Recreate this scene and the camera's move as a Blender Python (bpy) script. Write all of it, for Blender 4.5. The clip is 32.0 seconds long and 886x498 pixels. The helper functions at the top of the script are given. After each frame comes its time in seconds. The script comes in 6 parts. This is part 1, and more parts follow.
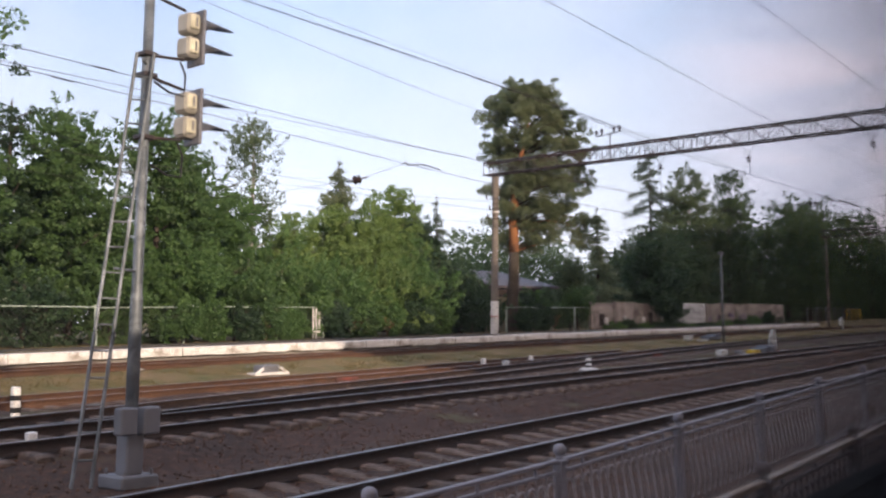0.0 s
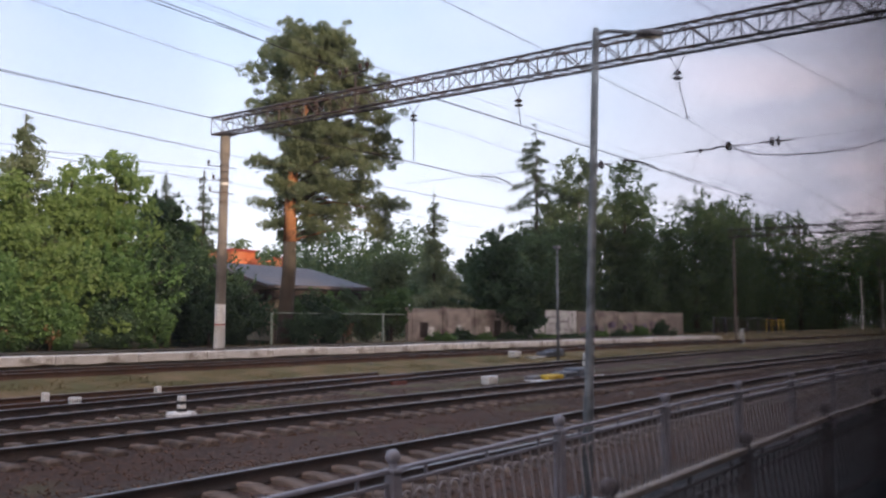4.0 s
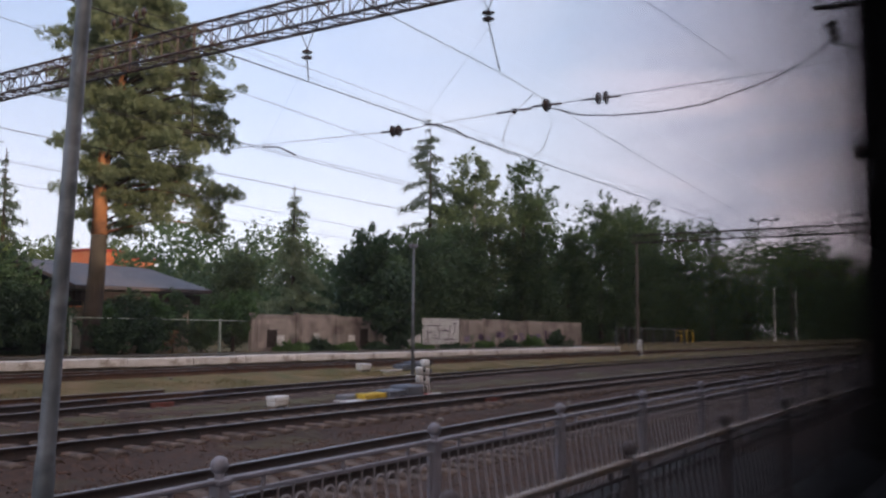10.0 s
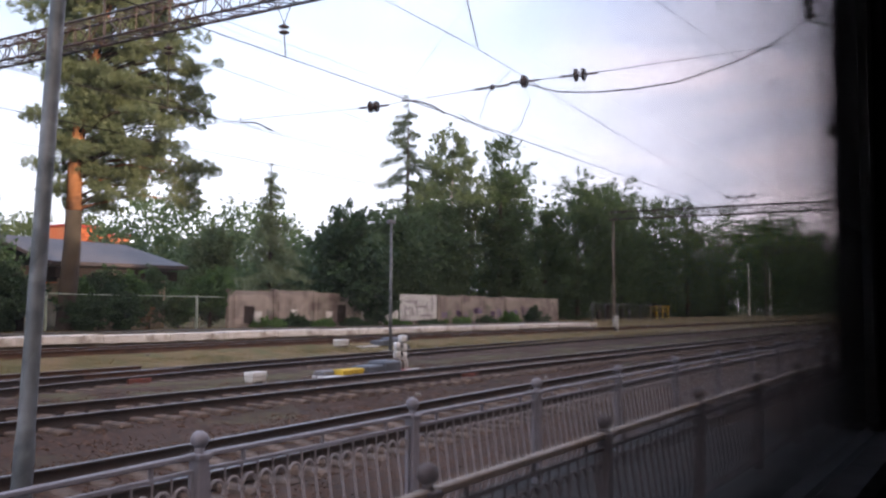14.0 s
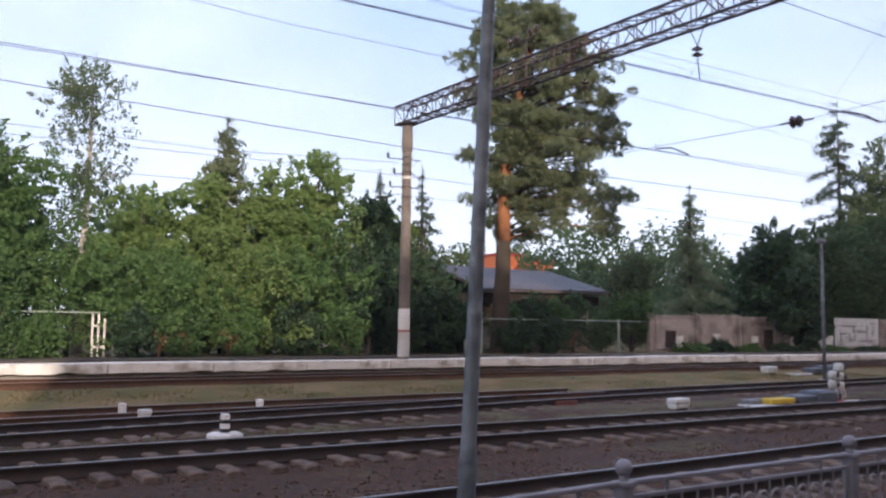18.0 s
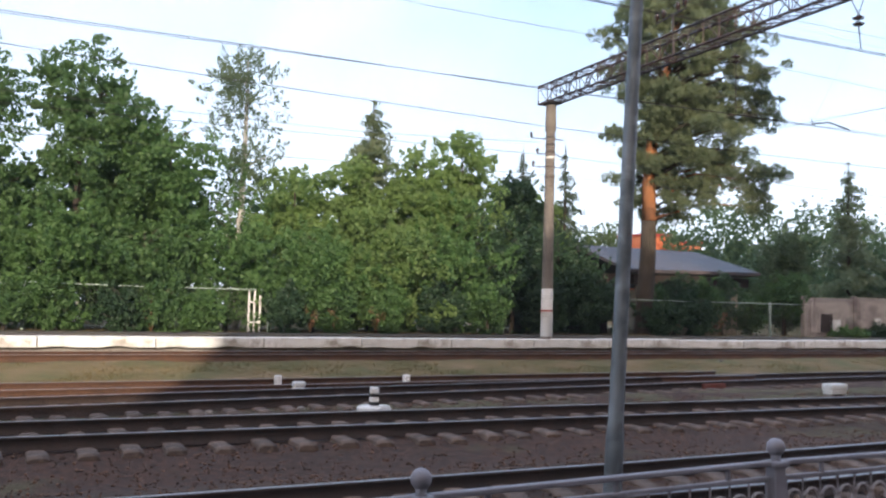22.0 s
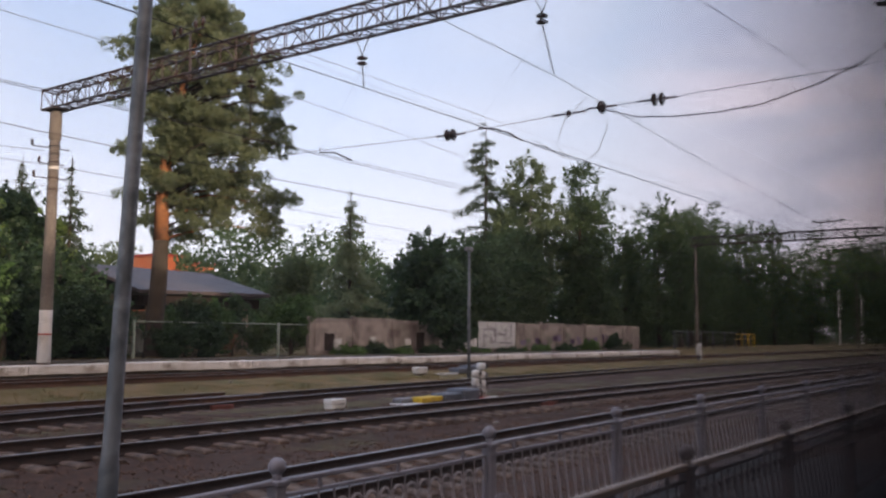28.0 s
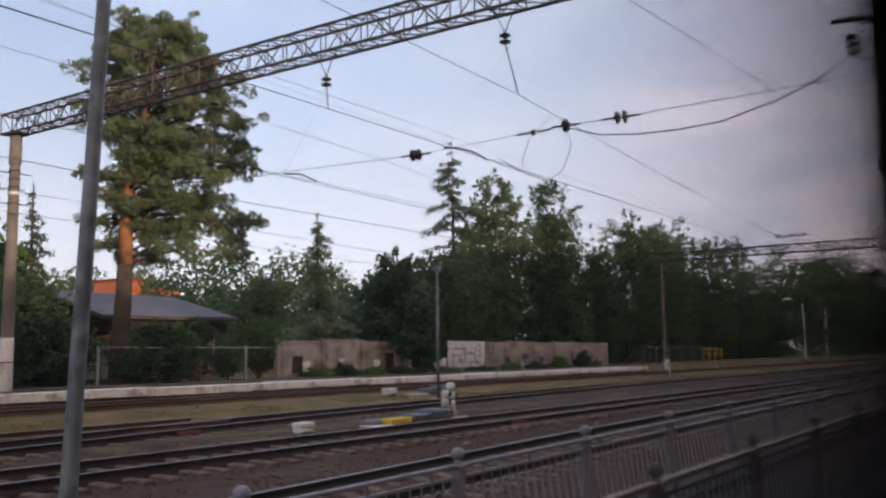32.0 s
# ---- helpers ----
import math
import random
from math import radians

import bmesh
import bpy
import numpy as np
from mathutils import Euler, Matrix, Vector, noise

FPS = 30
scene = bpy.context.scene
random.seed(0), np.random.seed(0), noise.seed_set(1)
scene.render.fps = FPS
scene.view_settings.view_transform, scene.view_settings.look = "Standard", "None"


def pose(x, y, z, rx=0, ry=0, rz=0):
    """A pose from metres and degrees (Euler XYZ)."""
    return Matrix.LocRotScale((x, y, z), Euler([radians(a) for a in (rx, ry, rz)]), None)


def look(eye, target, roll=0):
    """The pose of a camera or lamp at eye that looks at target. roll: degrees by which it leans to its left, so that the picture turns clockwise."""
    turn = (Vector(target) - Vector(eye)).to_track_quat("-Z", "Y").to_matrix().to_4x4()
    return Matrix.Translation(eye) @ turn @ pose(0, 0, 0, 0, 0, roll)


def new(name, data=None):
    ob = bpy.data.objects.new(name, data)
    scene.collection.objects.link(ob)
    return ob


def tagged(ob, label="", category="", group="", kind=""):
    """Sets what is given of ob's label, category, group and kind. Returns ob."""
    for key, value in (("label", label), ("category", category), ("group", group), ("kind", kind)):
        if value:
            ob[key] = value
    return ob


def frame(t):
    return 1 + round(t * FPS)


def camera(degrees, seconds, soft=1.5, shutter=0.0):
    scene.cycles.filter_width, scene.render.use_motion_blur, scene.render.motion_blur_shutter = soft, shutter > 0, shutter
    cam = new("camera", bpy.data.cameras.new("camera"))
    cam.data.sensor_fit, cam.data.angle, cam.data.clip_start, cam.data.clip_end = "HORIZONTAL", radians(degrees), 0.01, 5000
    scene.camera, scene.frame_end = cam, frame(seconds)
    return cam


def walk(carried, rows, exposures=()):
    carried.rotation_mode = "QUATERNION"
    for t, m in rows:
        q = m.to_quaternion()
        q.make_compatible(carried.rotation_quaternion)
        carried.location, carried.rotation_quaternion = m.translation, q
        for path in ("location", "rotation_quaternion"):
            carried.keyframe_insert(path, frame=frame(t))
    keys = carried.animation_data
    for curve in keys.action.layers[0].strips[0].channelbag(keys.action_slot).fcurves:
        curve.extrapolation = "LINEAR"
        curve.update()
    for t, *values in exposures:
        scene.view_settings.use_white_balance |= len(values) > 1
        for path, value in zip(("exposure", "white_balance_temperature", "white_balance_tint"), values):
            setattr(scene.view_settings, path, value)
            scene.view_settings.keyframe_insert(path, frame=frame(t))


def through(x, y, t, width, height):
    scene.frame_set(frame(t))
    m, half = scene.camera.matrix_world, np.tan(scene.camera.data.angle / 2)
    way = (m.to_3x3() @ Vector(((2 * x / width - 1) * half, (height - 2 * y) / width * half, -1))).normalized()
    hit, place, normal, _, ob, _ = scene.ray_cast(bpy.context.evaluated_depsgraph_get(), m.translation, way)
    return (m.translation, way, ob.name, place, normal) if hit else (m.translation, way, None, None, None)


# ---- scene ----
cam = camera(50.3, 32.0, soft=2.2)
PATH = [
    (0, (-20.535, 0.871, 1.598), (-18.973, 2.111, 1.744), -0.7),
    (0.5, (-18.159, 0.811, 1.608), (-16.588, 2.039, 1.772), 0.1),
    (1, (-15.942, 0.801, 1.64), (-14.367, 2.024, 1.804), -0.4),
    (1.5, (-13.868, 0.837, 1.672), (-12.283, 2.046, 1.833), -0.2),
    (2, (-11.865, 0.867, 1.678), (-10.276, 2.07, 1.844), 0.2),
    (2.5, (-9.995, 0.883, 1.689), (-8.398, 2.075, 1.853), -0.1),
    (3, (-8.211, 0.9, 1.697), (-6.614, 2.093, 1.857), 0.0),
    (3.5, (-6.68, 0.896, 1.697), (-5.076, 2.08, 1.854), 0.1),
    (5.5, (-1.882, 0.926, 1.646), (-0.281, 2.113, 1.808), -0.5),
    (6, (-0.988, 0.935, 1.65), (0.612, 2.125, 1.81), -0.3),
    (6.5, (-0.264, 0.936, 1.659), (1.33, 2.132, 1.824), 0.2),
    (7, (0.272, 0.941, 1.659), (1.873, 2.127, 1.836), 0.7),
    (7.5, (0.694, 0.957, 1.661), (2.31, 2.123, 1.839), 1.0),
    (8, (0.979, 0.956, 1.662), (2.593, 2.123, 1.838), 0.4),
    (8.5, (1.125, 0.961, 1.656), (2.737, 2.132, 1.829), 0.3),
    (9, (1.219, 0.994, 1.662), (2.878, 2.09, 1.881), 1.8),
    (9.5, (1.182, 0.979, 1.646), (2.859, 2.047, 1.856), 1.0),
    (10, (1.192, 0.989, 1.656), (2.875, 2.055, 1.833), 0.3),
    (10.5, (1.166, 0.983, 1.652), (2.859, 2.033, 1.823), 0.1),
    (11, (1.174, 0.978, 1.658), (2.875, 2.016, 1.831), 0.3),
    (11.5, (1.153, 0.986, 1.654), (2.869, 2.0, 1.823), 0.7),
    (12, (1.171, 0.979, 1.657), (2.891, 1.987, 1.815), 1.1),
    (12.5, (1.188, 0.993, 1.65), (2.91, 1.998, 1.805), 0.9),
    (13, (1.161, 0.981, 1.659), (2.88, 1.993, 1.805), 0.6),
    (13.5, (1.155, 0.977, 1.652), (2.875, 1.987, 1.791), 0.7),
    (15.5, (1.088, 0.914, 1.669), (2.745, 2.032, 1.742), -2.2),
    (16, (1.089, 0.916, 1.702), (2.739, 2.043, 1.797), -0.7),
    (16.5, (1.093, 0.93, 1.705), (2.678, 2.138, 1.869), 1.1),
    (17, (0.937, 0.879, 1.704), (2.368, 2.267, 1.861), 0.7),
    (17.5, (0.94, 0.832, 1.686), (2.196, 2.38, 1.852), 0.1),
    (18, (1.067, 0.874, 1.708), (2.178, 2.528, 1.878), 0.5),
    (18.5, (1.084, 0.844, 1.725), (2.108, 2.558, 1.861), 0.8),
    (19, (0.969, 0.771, 1.71), (1.903, 2.532, 1.865), 2.2),
    (19.5, (0.996, 0.796, 1.649), (1.766, 2.637, 1.772), 1.5),
    (20, (0.989, 0.782, 1.663), (1.661, 2.66, 1.811), 1.4),
    (20.5, (0.987, 0.744, 1.623), (1.558, 2.652, 1.806), 0.3),
    (21, (0.962, 0.714, 1.636), (1.436, 2.65, 1.805), 1.1),
    (21.5, (1.019, 0.76, 1.617), (1.629, 2.657, 1.787), 0),
    (22, (0.957, 0.774, 1.666), (1.81, 2.579, 1.791), 1.2),
    (22.5, (0.999, 0.842, 1.669), (2.104, 2.507, 1.763), 1.0),
    (23, (1.048, 0.88, 1.671), (2.319, 2.42, 1.768), 0.6),
    (23.5, (1.106, 0.896, 1.679), (2.482, 2.34, 1.836), 0.5),
    (24, (1.133, 0.928, 1.665), (2.587, 2.288, 1.849), 0.1),
    (24.5, (1.173, 0.96, 1.66), (2.698, 2.24, 1.847), -0.1),
    (25, (1.181, 0.967, 1.657), (2.768, 2.168, 1.857), 0.1),
    (25.5, (1.174, 0.955, 1.656), (2.77, 2.142, 1.863), -0.4),
    (27.5, (1.155, 0.938, 1.65), (2.784, 2.085, 1.824), -0.0),
    (28, (1.175, 0.954, 1.654), (2.791, 2.118, 1.838), 0.3),
    (28.5, (1.173, 0.948, 1.659), (2.812, 2.075, 1.862), -0.5),
    (29, (1.178, 0.948, 1.666), (2.82, 2.067, 1.893), -0.5),
    (29.5, (1.192, 0.936, 1.655), (2.836, 2.051, 1.881), 0.6),
    (30, (1.181, 0.952, 1.69), (2.839, 2.049, 1.912), -0.7),
    (30.5, (1.163, 0.925, 1.66), (2.811, 2.037, 1.869), -0.1),
    (31, (1.172, 0.943, 1.668), (2.826, 2.047, 1.876), -0.5),
    (31.5, (1.181, 0.941, 1.67), (2.835, 2.046, 1.884), -0.5),
    (32, (1.227, 0.96, 1.665), (2.878, 2.066, 1.89), -0.8),
]
EXPOSURES = [(0, 0.02, 6400, 17), (3.5, 0.05, 6400, 17), (6, 0.04, 6450, 18), (9, -0.02, 6450, 18), (10, -0.17, 6450, 18), (11, 0.03, 6450, 18), (13.5, 0.25, 6450, 18), (15.5, 1.0, 6700, 20), (16, 1.0, 6600, 20), (16.5, 0.6, 6500, 20), (17, 0.15, 6200, 16), (18, 0.12, 6000, 18), (19, 0.2, 5900, 20), (20, 0.48, 6250, 11), (21, 0.38, 6250, 6), (22, 0.39, 5950, 10), (23, 0.65, 5950, 7), (24, 0.1, 5900, 18), (25, -0.03, 6450, 20), (28, -0.16, 6600, 19), (32, -0.3, 6600, 18)]
walk(cam, [(t, look(eye, target, roll)) for t, eye, target, roll in PATH], EXPOSURES)

# ---- world and sun ----
SUN_FROM = Vector((-0.33, -0.94, 0.24)).normalized()
sun_data = bpy.data.lights.new("sun", "SUN")
sun_data.energy, sun_data.angle, sun_data.color = 5.0, radians(0.6), (1.0, 0.82, 0.6)
sun = new("sun", sun_data)
sun.matrix_world = look(SUN_FROM * 300, (0, 0, 0))


def build_world():
    w = bpy.data.worlds.new("evening_sky")
    scene.world = w
    w.use_nodes = True
    nt = w.node_tree
    nt.nodes.clear()
    N, L = nt.nodes.new, nt.links.new
    out, bg = N("ShaderNodeOutputWorld"), N("ShaderNodeBackground")
    sky = N("ShaderNodeTexSky")
    sky.sky_type, sky.sun_disc = "NISHITA", False
    sky.sun_elevation = math.asin(SUN_FROM.z)
    sky.sun_rotation = math.atan2(SUN_FROM.x, SUN_FROM.y)
    geo = N("ShaderNodeTexCoord")
    mapping = N("ShaderNodeMapping")
    mapping.inputs["Scale"].default_value = (1.0, 1.0, 2.2)
    L(geo.outputs["Generated"], mapping.inputs["Vector"])
    noi = N("ShaderNodeTexNoise")
    noi.inputs["Scale"].default_value, noi.inputs["Detail"].default_value, noi.inputs["Roughness"].default_value = 2.2, 4.0, 0.45
    noi.inputs["Distortion"].default_value = 0.4
    L(mapping.outputs["Vector"], noi.inputs["Vector"])
    # the cloud bank lies along the line, to the east
    dot = N("ShaderNodeVectorMath")
    dot.operation = "DOT_PRODUCT"
    dot.inputs[1].default_value = (1.0, -0.1, 0.15)
    L(geo.outputs["Generated"], dot.inputs[0])
    bank = N("ShaderNodeMapRange")
    bank.inputs["From Min"].default_value, bank.inputs["From Max"].default_value = 0.87, 1.0
    L(dot.outputs["Value"], bank.inputs["Value"])
    veil = N("ShaderNodeValToRGB")
    veil.color_ramp.elements[0].position, veil.color_ramp.elements[0].color = 0.36, (0.39, 0.57, 0.85, 1)
    veil.color_ramp.elements[1].position, veil.color_ramp.elements[1].color = 0.62, (0.71, 0.82, 0.99, 1)
    L(noi.outputs["Fac"], veil.inputs["Fac"])
    # long flat cloud bands in the bank, dark grey-violet with rosy edges
    flat, streak = N("ShaderNodeMapping"), N("ShaderNodeTexNoise")
    flat.inputs["Scale"].default_value = (1.0, 1.0, 3.6)
    flat.inputs["Rotation"].default_value = (radians(12), 0.0, 0.0)
    L(geo.outputs["Generated"], flat.inputs["Vector"])
    streak.inputs["Scale"].default_value, streak.inputs["Detail"].default_value, streak.inputs["Roughness"].default_value = 3.4, 5.0, 0.5
    streak.inputs["Distortion"].default_value = 0.6
    L(flat.outputs["Vector"], streak.inputs["Vector"])
    dusk = N("ShaderNodeValToRGB")
    dusk.color_ramp.elements[0].position, dusk.color_ramp.elements[0].color = 0.36, (0.56, 0.54, 0.72, 1)
    dusk.color_ramp.elements[1].position, dusk.color_ramp.elements[1].color = 0.63, (1.2, 1.02, 1.12, 1)
    mid_tone = dusk.color_ramp.elements.new(0.5)
    mid_tone.color = (0.85, 0.81, 0.97, 1)
    L(streak.outputs["Fac"], dusk.inputs["Fac"])
    mix = N("ShaderNodeMix")
    mix.data_type = "RGBA"
    L(bank.outputs["Result"], mix.inputs["Factor"])
    # haze low over the wood
    up, low = N("ShaderNodeSeparateXYZ"), N("ShaderNodeMapRange")
    L(geo.outputs["Generated"], up.inputs[0])
    low.inputs["From Min"].default_value, low.inputs["From Max"].default_value = 0.42, 0.08
    low.inputs["To Max"].default_value = 0.85
    L(up.outputs["Z"], low.inputs["Value"])
    hazy = N("ShaderNodeMix")
    hazy.data_type = "RGBA"
    hazy.inputs["B"].default_value = (0.88, 0.93, 1.0, 1)
    L(low.outputs["Result"], hazy.inputs["Factor"])
    L(veil.outputs["Color"], hazy.inputs["A"])
    L(hazy.outputs["Result"], mix.inputs["A"])
    L(dusk.outputs["Color"], mix.inputs["B"])
    # thin cloud over the clear sky
    cloud = N("ShaderNodeMix")
    cloud.data_type = "RGBA"
    cloud.inputs["Factor"].default_value = 0.9
    scaled = N("ShaderNodeVectorMath")
    scaled.operation = "SCALE"
    scaled.inputs["Scale"].default_value = 0.12
    L(sky.outputs["Color"], scaled.inputs[0])
    L(scaled.outputs["Vector"], cloud.inputs["A"])
    # warm evening light in the haze about the low sun, behind the coach
    toward, west, glow = N("ShaderNodeVectorMath"), N("ShaderNodeMapRange"), N("ShaderNodeMix")
    toward.operation, glow.data_type = "DOT_PRODUCT", "RGBA"
    toward.inputs[1].default_value = SUN_FROM
    L(geo.outputs["Generated"], toward.inputs[0])
    west.inputs["From Min"].default_value, west.inputs["From Max"].default_value = 0.0, 1.0
    west.inputs["To Max"].default_value = 0.9
    L(toward.outputs["Value"], west.inputs["Value"])
    glow.inputs["B"].default_value = (1.05, 0.74, 0.5, 1)
    L(west.outputs["Result"], glow.inputs["Factor"])
    L(mix.outputs["Result"], glow.inputs["A"])
    L(glow.outputs["Result"], cloud.inputs["B"])
    L(cloud.outputs["Result"], bg.inputs["Color"])
    bg.inputs["Strength"].default_value = 1.65
    L(bg.outputs["Background"], out.inputs["Surface"])


build_world()


# ---- materials ----
def mat(name, base, rough=0.8, metal=0.0, grain=0.25, scale=8.0, big=0.6, bump=0.2, tint=None, tint_at=0.55, rand=0.0, island=0.0, coords="Object"):
    """A weathered material: base colour with grain and broad stains; tint: the stain's colour."""
    m = bpy.data.materials.new(name)
    m.use_nodes = True
    nt = m.node_tree
    N, L = nt.nodes.new, nt.links.new
    p = nt.nodes["Principled BSDF"]
    p.inputs["Roughness"].default_value, p.inputs["Metallic"].default_value = rough, metal
    tc = N("ShaderNodeTexCoord")
    fine, broad = N("ShaderNodeTexNoise"), N("ShaderNodeTexNoise")
    fine.inputs["Scale"].default_value, fine.inputs["Detail"].default_value = scale, 6.0
    broad.inputs["Scale"].default_value, broad.inputs["Detail"].default_value = big, 4.0
    src = tc.outputs[coords]
    if coords == "World":
        src = None
    L(tc.outputs["Object"], fine.inputs["Vector"])
    L(tc.outputs["Object"], broad.inputs["Vector"])
    ramp = N("ShaderNodeMapRange")
    ramp.inputs["From Min"].default_value, ramp.inputs["From Max"].default_value = 0.25, 0.75
    ramp.inputs["To Min"].default_value, ramp.inputs["To Max"].default_value = 1 - grain, 1 + grain
    L(fine.outputs["Fac"], ramp.inputs["Value"])
    stain = N("ShaderNodeMix")
    stain.data_type = "RGBA"
    stain.inputs["A"].default_value = (*base, 1)
    stain.inputs["B"].default_value = (*(tint or [c * 0.7 for c in base]), 1)
    edge = N("ShaderNodeMapRange")
    edge.inputs["From Min"].default_value, edge.inputs["From Max"].default_value = tint_at - 0.1, tint_at + 0.1
    L(broad.outputs["Fac"], edge.inputs["Value"])
    L(edge.outputs["Result"], stain.inputs["Factor"])
    mul = N("ShaderNodeVectorMath")
    mul.operation = "SCALE"
    L(stain.outputs["Result"], mul.inputs[0])
    value = ramp.outputs["Result"]
    for amount, node, socket in ((rand, "ShaderNodeObjectInfo", "Random"), (island, "ShaderNodeNewGeometry", "Random Per Island")):
        if amount:
            r, mr, mm = N(node), N("ShaderNodeMapRange"), N("ShaderNodeMath")
            mr.inputs["To Min"].default_value, mr.inputs["To Max"].default_value = 1 - amount, 1 + amount
            mm.operation = "MULTIPLY"
            L(r.outputs[socket], mr.inputs["Value"])
            L(mr.outputs["Result"], mm.inputs[0])
            L(value, mm.inputs[1])
            value = mm.outputs["Value"]
    L(value, mul.inputs["Scale"])
    L(mul.outputs["Vector"], p.inputs["Base Color"])
    if bump:
        b = N("ShaderNodeBump")
        b.inputs["Strength"].default_value, b.inputs["Distance"].default_value = bump, 0.02
        L(fine.outputs["Fac"], b.inputs["Height"])
        L(b.outputs["Normal"], p.inputs["Normal"])
    return m


def leaf_mat(name, a, b, through=0.35):
    """Foliage: each leaf between two greens, part of the light passing through it."""
    m = bpy.data.materials.new(name)
    m.use_nodes = True
    nt = m.node_tree
    N, L = nt.nodes.new, nt.links.new
    p = nt.nodes["Principled BSDF"]
    p.inputs["Roughness"].default_value = 0.55
    geo, tc, noi = N("ShaderNodeNewGeometry"), N("ShaderNodeTexCoord"), N("ShaderNodeTexNoise")
    noi.inputs["Scale"].default_value = 0.8
    L(tc.outputs["Object"], noi.inputs["Vector"])
    add = N("ShaderNodeMath")
    add.operation = "MULTIPLY_ADD"
    add.inputs[1].default_value = 0.4
    L(geo.outputs["Random Per Island"], add.inputs[0])
    sub = N("ShaderNodeMapRange")
    sub.inputs["From Min"].default_value, sub.inputs["From Max"].default_value = 0.3, 0.7
    sub.inputs["To Max"].default_value = 0.75
    L(noi.outputs["Fac"], sub.inputs["Value"])
    L(sub.outputs["Result"], add.inputs[2])
    mix = N("ShaderNodeMix")
    mix.data_type = "RGBA"
    mix.inputs["A"].default_value, mix.inputs["B"].default_value = (*a, 1), (*b, 1)
    L(add.outputs["Value"], mix.inputs["Factor"])
    L(mix.outputs["Result"], p.inputs["Base Color"])
    tr = N("ShaderNodeBsdfTranslucent")
    L(mix.outputs["Result"], tr.inputs["Color"])
    ms = N("ShaderNodeMixShader")
    ms.inputs["Fac"].default_value = through
    L(p.outputs["BSDF"], ms.inputs[1])
    L(tr.outputs["BSDF"], ms.inputs[2])
    L(ms.outputs["Shader"], nt.nodes["Material Output"].inputs["Surface"])
    return m


